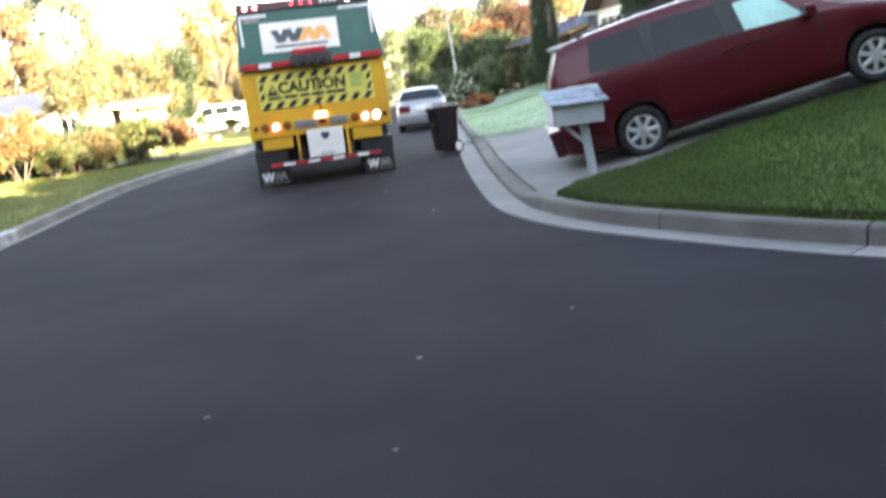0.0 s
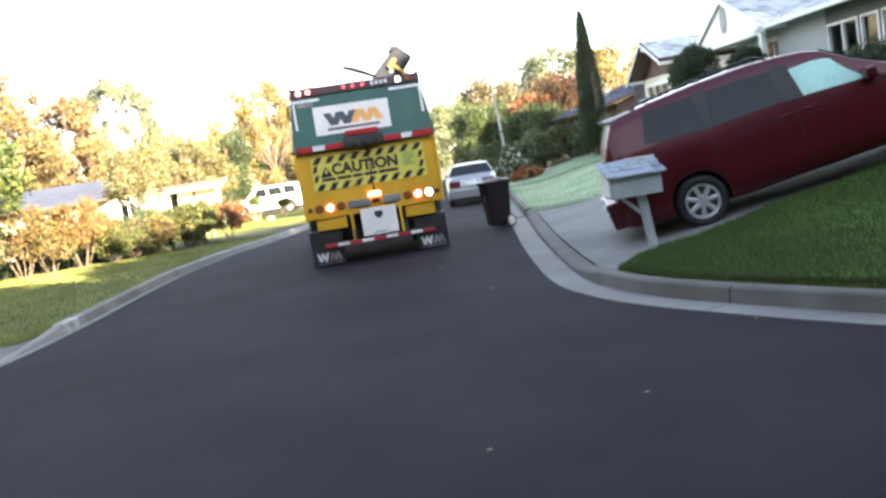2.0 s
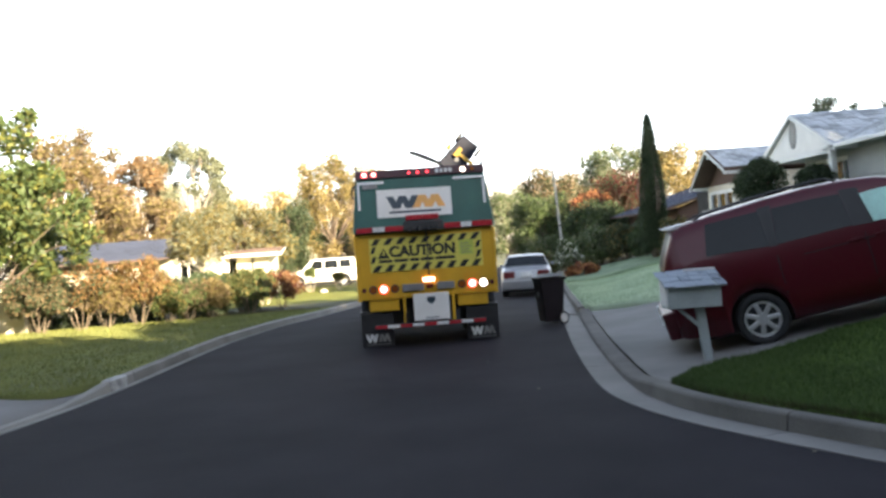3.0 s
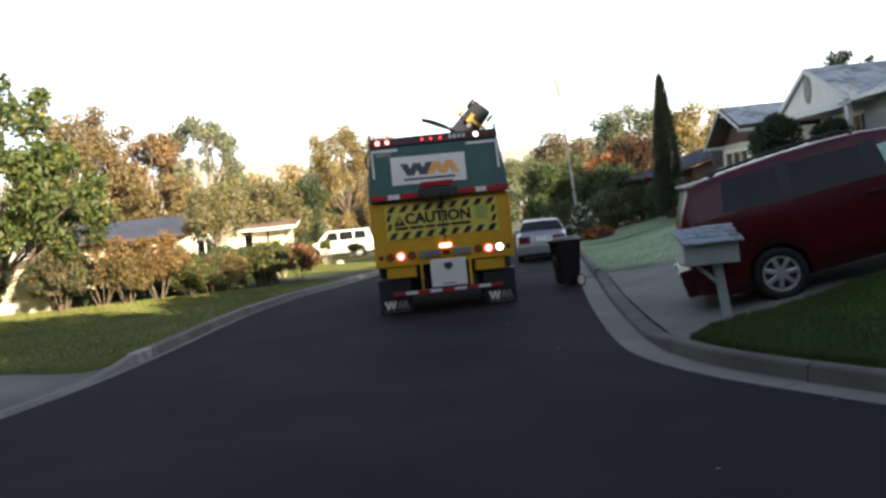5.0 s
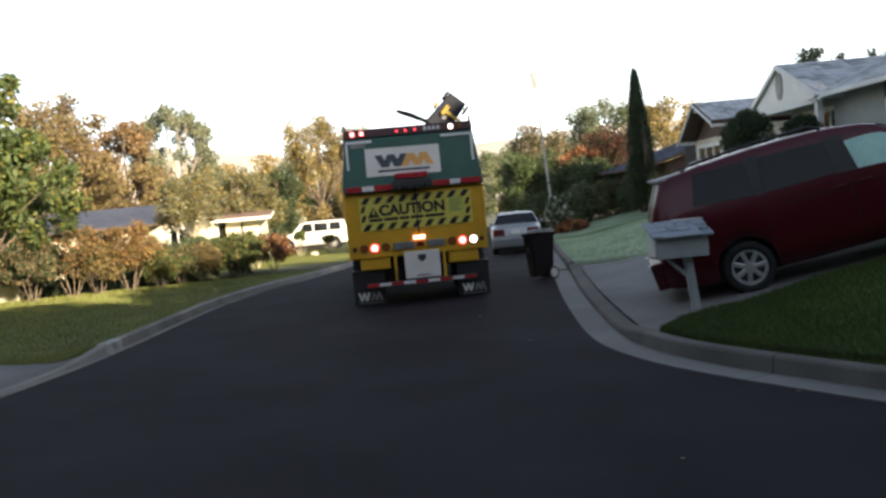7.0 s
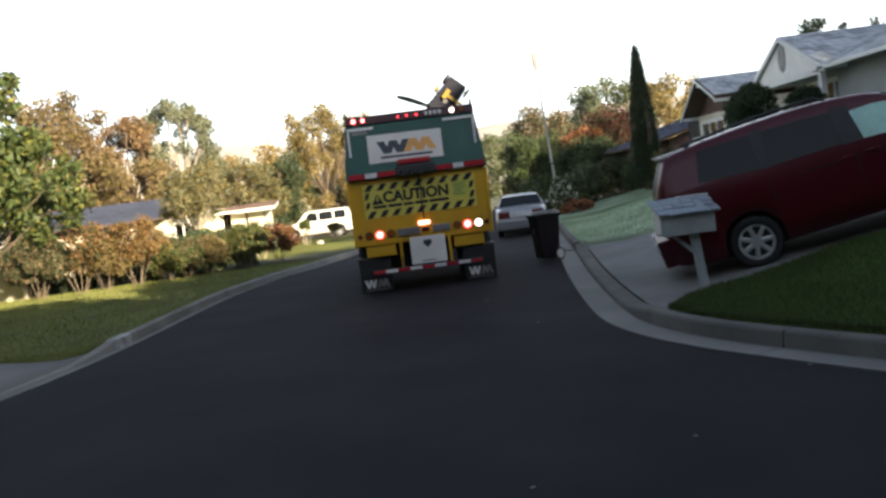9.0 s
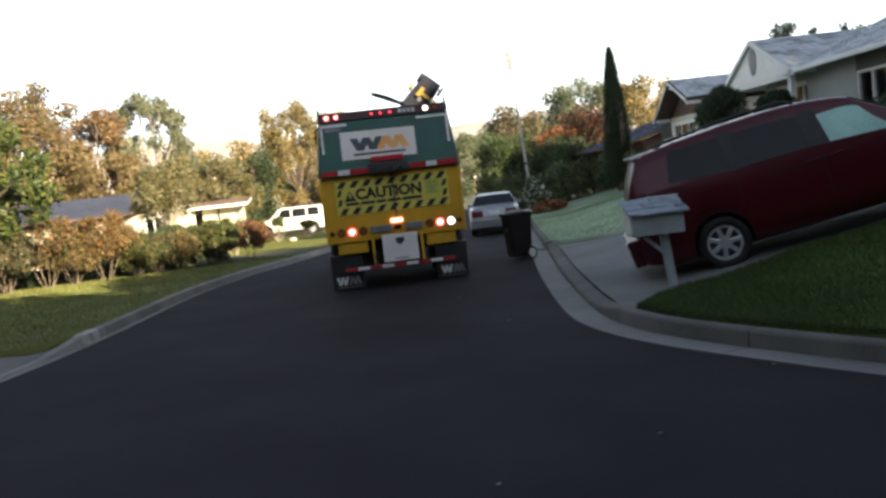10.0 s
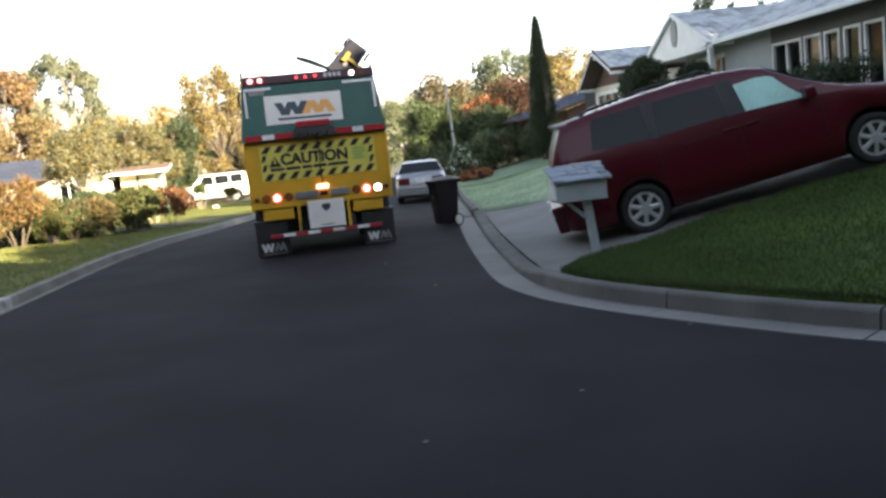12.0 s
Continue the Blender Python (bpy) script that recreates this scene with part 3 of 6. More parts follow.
part("triangle_mark", solid(prism, [(-0.77, 1.655), (-0.73, 1.655), (-0.735, 1.74), (-0.765, 1.74)], "y", -0.0195, -0.0168), SIGN_YELLOW, tri)
for x0, x1 in ((-0.84, -0.60), (-0.57, -0.32), (-0.29, -0.12), (-0.09, 0.14), (0.17, 0.52)):
    part("lettering_bar", solid(box, (x0, -0.0165, 1.525), (x1, -0.0125, 1.578)), INK, board)
stick = part("sticker", solid(box, (0.60, -0.0165, 1.58), (0.86, -0.0125, 1.85)), STICKER, board, "small green notice with unreadable lines")
for k in range(4):
    part("lettering_bar", solid(box, (0.63, -0.0195, 1.61 + 0.055 * k), (0.82 - 0.03 * (k % 2), -0.0168, 1.625 + 0.055 * k)), GREY_METAL, stick)


def lamp(x, z, r, mat, y=-0.0, name="lamp"):
    bm = bmesh.new()
    rod(bm, (x, y + 0.02, z), (x, y - 0.035, z), r, r * 0.9, seg=24)
    ob = part(name, bm, mat, truck)
    ring = bmesh.new()
    rod(ring, (x, y + 0.02, z), (x, y - 0.022, z), r * 1.22, r * 1.22, seg=24)
    # rings of the hot lamps glow red to stand for their halo
    part("lamp_ring", ring, LAMP_RED if mat is LAMP_HOT else STEEL, ob)


for x, r, mat in ((-1.14, 0.035, RED_LENS), (-0.98, 0.062, AMBER), (-0.79, 0.062, LAMP_HOT), (-0.59, 0.062, AMBER),
                  (0.61, 0.062, AMBER), (0.80, 0.062, LAMP_HOT), (1.0, 0.075, LAMP_WHITE), (1.15, 0.035, RED_LENS)):
    lamp(x, 1.055, r, mat)
part("brake_lamp", bevelled(solid(box, (-0.08, -0.04, 1.145), (0.13, 0.01, 1.215)), 0.012), LAMP_HOT, truck, "lit wide red brake lamp")
part("brake_lamp", bevelled(solid(box, (-0.03, -0.035, 1.02), (0.10, 0.01, 1.10)), 0.012), RED_LENS, truck)
for x0, x1 in ((-0.46, -0.07), (0.16, 0.48)):
    part("step_box", bevelled(solid(box, (x0, -0.05, 0.99), (x1, 0.01, 1.12)), 0.012), GREY_METAL, truck)
for x in (-0.2, -0.04, 0.13):
    lamp(x, 3.11, 0.027, LAMP_RED, 0.05)
for x, mat, r in ((-1.0, LAMP_HOT, 0.04), (-0.83, LAMP_HOT, 0.035), (0.77, LAMP_WHITE, 0.05), (0.94, AMBER, 0.04)):
    lamp(x, 3.11, r, mat, 0.05)
for k in range(4):
    part("number_bar", solid(box, (0.28 + 0.08 * k, 0.035, 3.08), (0.335 + 0.08 * k, 0.05, 3.15)), SILVER_TAPE, truck)
plate = part("white_guard", bevelled(solid(box, (-0.28, -0.06, 0.45), (0.36, -0.035, 0.94)), 0.008), WHITE, truck, "white guard plate with a small dark badge")
part("badge", solid(prism, [(-0.03, 0.87), (0.11, 0.87), (0.115, 0.80), (0.04, 0.735), (-0.035, 0.80)], "y", -0.066, -0.0615), LOGO_DARK, plate)
part("lettering_bar", solid(box, (-0.08, -0.066, 0.49), (0.16, -0.0615, 0.51)), GREY_METAL, plate)
bumper = part("bumper", bevelled(solid(box, (-0.99, -0.09, 0.355), (1.0, -0.02, 0.43)), 0.008), STEEL, truck)
for k in range(9):
    x0 = -0.98 + k * 0.219
    part("reflector", solid(box, (x0, -0.097, 0.365), (x0 + 0.213, -0.0915, 0.42)), SILVER_TAPE if k % 2 else RED_TAPE, bumper)
for x in (-0.42, 0.5):
    part("bumper_bracket", solid(box, (x - 0.03, -0.03, 0.36), (x + 0.03, 0.5, 0.62)), STEEL, truck)

# loading arm lifted over the hopper
arm = bmesh.new()
box(arm, (1.16, 4.7, 1.0), (1.34, 5.0, 3.2), 0.03)
rod(arm, (1.25, 4.85, 3.15), (1.05, 4.85, 3.75), 0.08, 0.07)
part("lift_arm", arm, YELLOW, truck, "yellow side lift arm raised above the hopper")


# ---- wheeled refuse bins ----
BIN_DARK = material("bin_plastic", (0.012, 0.008, 0.010), 0.5, vary=0.15, scale=5, fine=80, bump=0.08, spec=0.3)
BIN_BLUE = material("bin_blue_plastic", (0.005, 0.007, 0.018), 0.6, vary=0.15, scale=5, fine=80, bump=0.08, spec=0.25)
WHEEL_PALE = material("pale_wheel", (0.62, 0.60, 0.56), 0.5, vary=0.08, scale=9, fine=60, bump=0.05)


def refuse_bin(m, body_mat, label, group, lid_open=False):
    """A tall cart: tapered tub, rim, lid with a handle bar, two wheels on an axle. Front towards -y."""
    b = thing("refuse_bin", m, label, "bin", group)
    tub = solid(hexa, (-0.23, 0.23, -0.24, 0.26, 0.06), (-0.29, 0.29, -0.33, 0.33, 0.93))
    part("tub", bevelled(tub, 0.03, 3), body_mat, b)
    part("rim", bevelled(solid(box, (-0.315, -0.355, 0.90), (0.315, 0.355, 0.955)), 0.015), body_mat, b)
    lid = bmesh.new()
    rows_ = []
    for i in range(7):
        y = -0.37 + 0.74 * i / 6
        rows_.append([(x, y, 0.96 + 0.075 * (1 - (x / 0.33) ** 2 * 0.6) * math.sin(math.pi * (i + 0.6) / 7.2) ** 0.6) for x in np.linspace(-0.325, 0.325, 8)])
    grid_faces(lid, rows_)
    lo_rows = [[(p[0], p[1], 0.957) for p in r] for r in rows_]
    grid_faces(lid, lo_rows)
    bmesh.ops.remove_doubles(lid, verts=lid.verts[:], dist=0.0005)
    lid_ob = part("lid", lid, BIN_DARK, b, smooth=True)
    if lid_open:
        lid_ob.matrix_local = Matrix.Translation((0.3, 0, 0.95)) @ pose(0, 0, 0, 0, 162, 0) @ pose(0, 0, 0, 0, 0, -90) @ Matrix.Translation((0, -0.36, -0.95))
    bar = bmesh.new()
    rod(bar, (-0.25, 0.41, 0.93), (0.25, 0.41, 0.93), 0.016, seg=10)
    for x in (-0.25, 0.25):
        rod(bar, (x, 0.41, 0.93), (x, 0.32, 0.90), 0.016, seg=10)
    part("handle", bar, body_mat, b)
    part("badge", solid(prism, [(0.06 * math.cos(a), 0.62 + 0.06 * math.sin(a)) for a in np.linspace(0, 2 * math.pi, 16, endpoint=False)], "y", -0.318, -0.296), GREY_METAL, b)
    ax = bmesh.new()
    rod(ax, (-0.27, 0.24, 0.13), (0.27, 0.24, 0.13), 0.015, seg=8)
    part("axle", ax, STEEL, b)
    for s in (-1, 1):
        w = bmesh.new()
        rod(w, (s * 0.265, 0.24, 0.13), (s * 0.325, 0.24, 0.13), 0.13, seg=28)
        bmesh.ops.bevel(w, geom=w.edges[:], offset=0.008, segments=1, affect="EDGES")
        tyre = part("wheel", w, RUBBER, b)
        hub = bmesh.new()
        rod(hub, (s * 0.326, 0.24, 0.13), (s * 0.334, 0.24, 0.13), 0.098, 0.09, seg=24)
        part("hub", hub, WHEEL_PALE, tyre, "pale hub disc")
    return b


refuse_bin(pose(2.50, 17.1, 0.0, 0, 0, -78) @ Matrix.Diagonal((0.84, 0.78, 1.0, 1.0)), BIN_DARK, "dark brown wheeled refuse bin standing by the gutter", "refuse bins")
lifted = refuse_bin(Matrix.Translation((1.33, 20.0, 4.22)) @ pose(0, 0, 0, 0, -138, 0), BIN_BLUE, "dark blue refuse bin tipped upside down over the truck", "refuse bins", True)
grip = bmesh.new()
gm = lifted.matrix_world.copy()
box(grip, (-0.30, -0.37, 0.46), (0.10, -0.33, 0.53), 0.01, gm)
box(grip, (0.02, -0.40, 0.36), (0.12, -0.32, 0.60), 0.01, gm)
box(grip, (-0.36, -0.40, 0.44), (-0.29, 0.1, 0.56), 0.01, gm)
box(grip, (0.29, -0.40, 0.44), (0.36, 0.1, 0.56), 0.01, gm)
DULL_YELLOW = material("worn_yellow", (0.30, 0.20, 0.03), 0.6, vary=0.3, scale=8, fine=60, bump=0.2)
gr = part("gripper", grip, DULL_YELLOW, truck, "yellow claw clamped round the lifted bin")
gr.matrix_parent_inverse = truck.matrix_world.inverted()


# ---- cars ----
class Shell:
    """A car body as rings along its length: x from the rear bumper, y across, z up."""

    def __init__(self, length, top, belt, half, sill, inset, wheels, arch):
        self.length, self.inset, self.wheels, self.arch = length, inset, wheels, arch
        self.top, self.belt, self.half, self.sill = (np.array(k, float) for k in (top, belt, half, sill))

    def z(self, table, x):
        return float(np.interp(x, table[:, 0], table[:, 1]))

    def low(self, x):
        z = self.z(self.sill, x)
        for wx, wz in self.wheels:
            if abs(x - wx) < self.arch:
                z = max(z, wz + math.sqrt(self.arch ** 2 - (x - wx) ** 2))
        return z

    def ring(self, x):
        T, B, W, zb = self.z(self.top, x), self.z(self.belt, x), self.z(self.half, x), self.low(x)
        B = min(B, T - 0.06)
        cab = max(0.0, T - B - 0.06)
        wt = W - self.inset * min(1, cab / 0.6) - 0.02
        zb = min(zb, B - 0.05)
        pts = [(0, zb), (W * 0.88, zb), (W * 0.97, zb + 0.02), (W * 0.995, zb + (B - zb) * 0.3), (W, zb + (B - zb) * 0.62), (W * 0.985, B)]
        y0, y1, z0, z1 = W * 0.985, wt, B, T - 0.05
        for k in (0.25, 0.5, 0.75, 1.0):
            pts.append((y0 + (y1 - y0) * k, z0 + (z1 - z0) * k))
        pts += [(wt - 0.035, T - 0.022), (wt - 0.12, T - 0.004), (wt * 0.5, T + 0.008), (0, T + 0.012)]
        return pts

    def body(self):
        xs = set(np.linspace(0, self.length, 90))
        for wx, _ in self.wheels:
            xs |= {wx + self.arch * math.sin(a) for a in np.linspace(-math.pi / 2, math.pi / 2, 25)}
        for t in (self.top, self.belt, self.half):
            xs |= set(t[:, 0])
        xs = sorted(x for x in xs if 0 <= x <= self.length)
        bm = bmesh.new()
        rings = []
        for x in xs:
            p = self.ring(x)
            full = [(x, y, z) for y, z in p] + [(x, -y, z) for y, z in p[-2:0:-1]]
            rings.append([bm.verts.new(q) for q in full])
        n = len(rings[0])
        for a, b in zip(rings, rings[1:]):
            for i in range(n):
                bm.faces.new((a[i], a[(i + 1) % n], b[(i + 1) % n], b[i]))
        bm.faces.new(rings[0][::-1]), bm.faces.new(rings[-1])
        bmesh.ops.remove_doubles(bm, verts=bm.verts[:], dist=0.0004)
        bmesh.ops.recalc_face_normals(bm, faces=bm.faces[:])
        return bm

    def side_y(self, x, z):
        p = self.ring(x)[1:11]
        return float(np.interp(z, [q[1] for q in p], [q[0] for q in p]))

    def pane(self, corners, s, off=0.008, n=10):
        """A side panel through four (x, share of the window band) corners: lower rear, lower front, upper front, upper rear."""
        bm = bmesh.new()
        rows_ = []
        for j in range(n + 1):
            v = j / n
            rows_.append([])
            for i in range(n + 1):
                u = i / n
                a, b, c, d = (np.array(q, float) for q in corners)
                x, h = (a * (1 - u) + b * u) * (1 - v) + (d * (1 - u) + c * u) * v
                T, B = self.z(self.top, x), self.z(self.belt, x)
                z = B + 0.03 + h * (T - 0.06 - B - 0.03)
                rows_[-1].append((x, s * (self.side_y(x, z) + off), z))
        grid_faces(bm, rows_)
        return bm

    def strip(self, x0, x1, z0, z1, s, off=0.006, n=8):
        """A strip over the lower flank, by plain heights."""
        bm = bmesh.new()
        rows_ = [[(x0 + (x1 - x0) * i / n, s * (self.side_y(x0 + (x1 - x0) * i / n, z) + off), z) for i in range(n + 1)] for z in np.linspace(z0, z1, 5)]
        grid_faces(bm, rows_)
        return bm

    def screen(self, x0, x1, share0, share1, off=0.01, n=10):
        """A window over the sloping end between two lengths."""
        bm = bmesh.new()
        rows_ = []
        for i in range(n + 1):
            u = i / n
            x = x0 + (x1 - x0) * u
            w = (self.ring(x)[9][0]) * (share0 + (share1 - share0) * u)
            rows_.append([(x, w * k, self.z(self.top, x) + 0.014 + off - 0.012 * abs(k)) for k in np.linspace(-1, 1, 9)])
        grid_faces(bm, rows_)
        return bm


def car_paint(name, colour, vary=0.06, metal=0.25, rough=0.34, coat=0.5):
    return material(name, colour, rough, metal=metal, vary=vary, scale=1.2, fine=25, bump=0.015, coat=coat, spec=0.35)


def car(name, m, shell, paint, label, track, tyre_r, rim_r, spokes, group="parked cars"):
    c = thing(name, m, label, "car", group)
    part("body", shell.body(), paint, c, smooth=True)
    for wx, wz in shell.wheels:
        for s in (-1, 1):
            wheel(c, "wheel", (wx, s * track, tyre_r), tyre_r, 0.21, rim_r, ALLOY, spokes, s)
    under = bmesh.new()
    box(under, (0.3, -track + 0.14, 0.2), (shell.length - 0.3, track - 0.14, 0.62))
    part("underbody", under, BLACK, c)
    return c


def seams(c, shell, at, z0, z1):
    for x in at:
        for s in (-1, 1):
            part("door_seam", shell.strip(x, x + 0.012, z0, z1, s, 0.002, 1), BLACK, c)


MAROON = car_paint("maroon_paint", (0.082, 0.005, 0.012), metal=0.1, coat=0.3)
VAN = Shell(5.12,
            [(0, 0.66), (0.01, 0.95), (0.03, 1.25), (0.10, 1.42), (0.26, 1.71), (0.40, 1.77), (0.8, 1.80), (1.45, 1.82), (2.0, 1.815), (2.5, 1.78), (2.85, 1.72), (3.03, 1.66), (3.37, 1.42), (3.70, 1.23), (3.96, 1.12), (4.43, 0.99), (4.75, 0.93), (4.98, 0.84), (5.08, 0.70), (5.12, 0.52)],
            [(0, 1.17), (0.5, 1.22), (1.45, 1.17), (2.36, 1.16), (3.4, 1.09), (4.2, 1.02), (5.12, 0.92)],
            [(0, 0.74), (0.04, 0.88), (0.12, 0.935), (0.28, 0.957), (0.6, 0.962), (4.2, 0.955), (4.6, 0.90), (4.9, 0.80), (5.05, 0.68), (5.12, 0.55)],
            [(0, 0.34), (0.1, 0.30), (0.5, 0.24), (4.6, 0.22), (5.0, 0.26), (5.12, 0.32)], 0.165, [(1.06, 0.335), (4.12, 0.335)], 0.385)
VAN_M = pose(0, 0, 0, 0, 0, -14.0) @ pose(0, 0, 0, 0, -12.0, 0)
VAN_M = Matrix.Translation(Vector((4.29, 10.66, 0.545)) - VAN_M @ Vector((1.06, -0.92, 0.335))) @ VAN_M
van = car("minivan", VAN_M, VAN, MAROON, "dark maroon minivan parked nose-up on the driveway", 0.83, 0.335, 0.235, 7)
GLASS_DARK = material("privacy_glass", (0.012, 0.014, 0.016), 0.10, vary=0.1, scale=2, fine=20, bump=0.0, spec=0.22)
GLASS_GREY = material("grey_glass", (0.045, 0.048, 0.047), 0.55, vary=0.3, scale=2.2, fine=25, bump=0.02, spec=0.12)
# pale mint base colour stands for bright sky reflected in the glass
GLASS_SKY = material("sky_tinted_glass", (0.42, 0.74, 0.66), 0.22, vary=0.12, scale=2.2, fine=25, bump=0.02)
for s in (-1, 1):
    part("quarter_window", VAN.pane([(0.60, 0.10), (1.38, 0.02), (1.37, 0.86), (0.70, 0.92)], s), GLASS_DARK, van, "dark tinted rear side window")
    part("sliding_door_window", VAN.pane([(1.48, 0.02), (2.39, 0.02), (2.37, 0.80), (1.54, 0.84)], s), GLASS_DARK, van, "dark tinted sliding door window")
    part("front_door_window", VAN.pane([(2.64, 0.02), (3.46, 0.02), (3.10, 0.88), (2.59, 0.72)], s), GLASS_SKY, van, "front door window with the sky's reflection in its colour")
    part("pillar", VAN.pane([(2.39, 0.0), (2.64, 0.0), (2.59, 0.88), (2.37, 0.88)], s, 0.005), BLACK, van)
    part("pillar", VAN.pane([(1.38, 0.0), (1.48, 0.0), (1.54, 0.92), (1.37, 0.92)], s, 0.005), BLACK, van)
    part("tail_lamp", VAN.strip(0.06, 0.20, 0.98, 1.16, s, 0.006), RED_LENS, van, "tall dark red tail lamp")
    part("reflector", bevelled(solid(box, (-0.165, s * 0.70 - 0.13, 0.56), (0.0, s * 0.70 + 0.13, 0.68)), 0.01), SILVER_TAPE, van, "pale reflector in the bumper")
    rail = bmesh.new()
    zs = [(0.55, 1.765), (0.70, 1.83), (1.5, 1.87), (2.25, 1.86), (2.4, 1.79)]
    for a, b in zip(zs, zs[1:]):
        rod(rail, (a[0], s * 0.68, a[1]), (b[0], s * 0.68, b[1]), 0.017, seg=8)
    part("roof_rail", rail, BLACK, van)
    hd = bmesh.new()
    box(hd, (2.30, s * 0.965 - 0.012, 1.00), (2.46, s * 0.965 + 0.02, 1.035), 0.008)
    part("door_handle", hd, MAROON, van)
    hd = bmesh.new()
    box(hd, (2.60, s * 0.965 - 0.012, 1.00), (2.76, s * 0.965 + 0.02, 1.035), 0.008)
    part("door_handle", hd, MAROON, van)
    mir = bmesh.new()
    box(mir, (3.36, s * 1.03 - 0.10, 1.10), (3.50, s * 1.03 + 0.10, 1.25), 0.03)
    part("door_mirror", mir, MAROON, van)
    part("side_rail", VAN.strip(1.75, 2.9, 1.0, 1.012, s, 0.003), BLACK, van)
    part("head_lamp", bevelled(solid(hexa, (4.72, 4.95, s * 0.66 - 0.14, s * 0.66 + 0.14, 0.72), (4.60, 4.86, s * 0.66 - 0.14, s * 0.66 + 0.14, 0.90)), 0.02), SILVER_TAPE, van)
for k in range(3):
    cb = bmesh.new()
    rod(cb, (0.85 + 0.7 * k, -0.68, 1.855), (0.85 + 0.7 * k, 0.68, 1.855), 0.016, seg=8)
    part("cross_bar", cb, BLACK, van)
part("rear_window", VAN.screen(0.035, 0.27, 0.80, 0.80), GLASS_GREY, van, "grey misted rear window")
part("windscreen", VAN.screen(3.06, 3.72, 0.90, 0.90), GLASS_SKY, van, "windscreen with the sky's reflection in its colour")
# spoiler in white: the sky light on it is put into the colour
sp = bmesh.new()
hexa(sp, (0.24, 0.60, -0.72, 0.72, 1.735), (0.17, 0.58, -0.72, 0.72, 1.785))
part("spoiler", bevelled(sp, 0.012), WHITE, van, "roof spoiler coloured white for the sky light on it")
part("rear_bumper", bevelled(solid(hexa, (-0.12, 0.16, -0.80, 0.80, 0.32), (-0.15, 0.14, -0.86, 0.86, 0.70)), 0.03), MAROON, van)
part("number_plate", solid(box, (-0.006, -0.16, 0.78), (0.012, 0.16, 0.92)), SILVER_TAPE, van)
seams(van, VAN, (1.43, 2.50, 3.56), 0.42, 1.08)
part("tow_bracket", bevelled(solid(box, (0.1, -0.35, 0.24), (0.5, -0.15, 0.32)), 0.01), BLACK, van)

SILVER = car_paint("silver_paint", (0.33, 0.34, 0.36), metal=0.5, rough=0.35)
SEDAN = Shell(4.75,
              [(0, 0.60), (0.03, 0.86), (0.08, 0.97), (0.75, 1.01), (1.35, 1.36), (1.7, 1.42), (2.4, 1.42), (2.8, 1.36), (3.5, 0.98), (4.2, 0.88), (4.62, 0.72), (4.75, 0.50)],
              [(0, 0.85), (0.7, 0.93), (3.5, 0.92), (4.75, 0.8)],
              [(0, 0.68), (0.08, 0.80), (0.4, 0.87), (3.9, 0.87), (4.5, 0.76), (4.75, 0.58)],
              [(0, 0.34), (0.4, 0.24), (4.4, 0.22), (4.75, 0.30)], 0.30, [(1.02, 0.31), (3.72, 0.31)], 0.36)
SEDAN_M = Matrix.Translation((3.35, 28.0, float(road_z(29.5)))) @ pose(0, 0, 0, 0, 0, 82.5)
sedan = car("sedan", SEDAN_M, SEDAN, SILVER, "silver four-door sedan parked at the kerb", 0.76, 0.31, 0.2, 6)
part("rear_window", SEDAN.screen(0.80, 1.34, 0.92, 0.92), GLASS_DARK, sedan, "dark rear window")
part("windscreen", SEDAN.screen(2.82, 3.46, 0.92, 0.92), GLASS_DARK, sedan)
part("rear_bumper", bevelled(solid(hexa, (-0.03, 0.16, -0.80, 0.80, 0.30), (-0.05, 0.14, -0.82, 0.82, 0.60)), 0.03), SILVER, sedan)
part("number_plate", solid(box, (-0.015, -0.17, 0.72), (0.012, 0.17, 0.87)), SILVER_TAPE, sedan)
for s in (-1, 1):
    part("tail_lamp", bevelled(solid(box, (-0.005, s * 0.57 - 0.19, 0.68), (0.12, s * 0.57 + 0.19, 0.90)), 0.02), RED_LENS, sedan, "red tail lamp")
    part("rear_door_window", SEDAN.pane([(1.2, 0.02), (2.05, 0.02), (2.05, 0.9), (1.62, 0.9)], s), GLASS_DARK, sedan)
    part("front_door_window", SEDAN.pane([(2.13, 0.02), (3.1, 0.02), (2.75, 0.85), (2.13, 0.9)], s), GLASS_DARK, sedan)
    mir = bmesh.new()
    box(mir, (2.95, s * 0.94 - 0.08, 0.95), (3.08, s * 0.94 + 0.06, 1.07), 0.025)
    part("door_mirror", mir, SILVER, sedan)

SUVW = car_paint("white_car_paint", (0.72, 0.72, 0.70), metal=0.0, rough=0.35)
SUV = Shell(5.1,
            [(0, 0.70), (0.03, 1.05), (0.08, 1.15), (0.30, 1.78), (0.5, 1.86), (2.9, 1.88), (3.2, 1.80), (3.75, 1.20), (4.1, 1.14), (4.9, 1.02), (5.05, 0.85), (5.1, 0.60)],
            [(0, 1.05), (0.4, 1.18), (3.7, 1.16), (5.1, 0.95)],
            [(0, 0.78), (0.08, 0.90), (0.4, 0.99), (4.5, 0.97), (4.95, 0.85), (5.1, 0.7)],
            [(0, 0.45), (0.4, 0.36), (4.8, 0.36), (5.1, 0.45)], 0.13, [(1.05, 0.38), (4.05, 0.38)], 0.45)
suv = car("suv", Matrix.Translation((-4.3, 55.3, float(land_z(-6, 55.5)))) @ pose(0, 0, 0, 0, 0, 176), SUV, SUVW,
          "white sport utility car parked across a driveway", 0.84, 0.38, 0.24, 6)
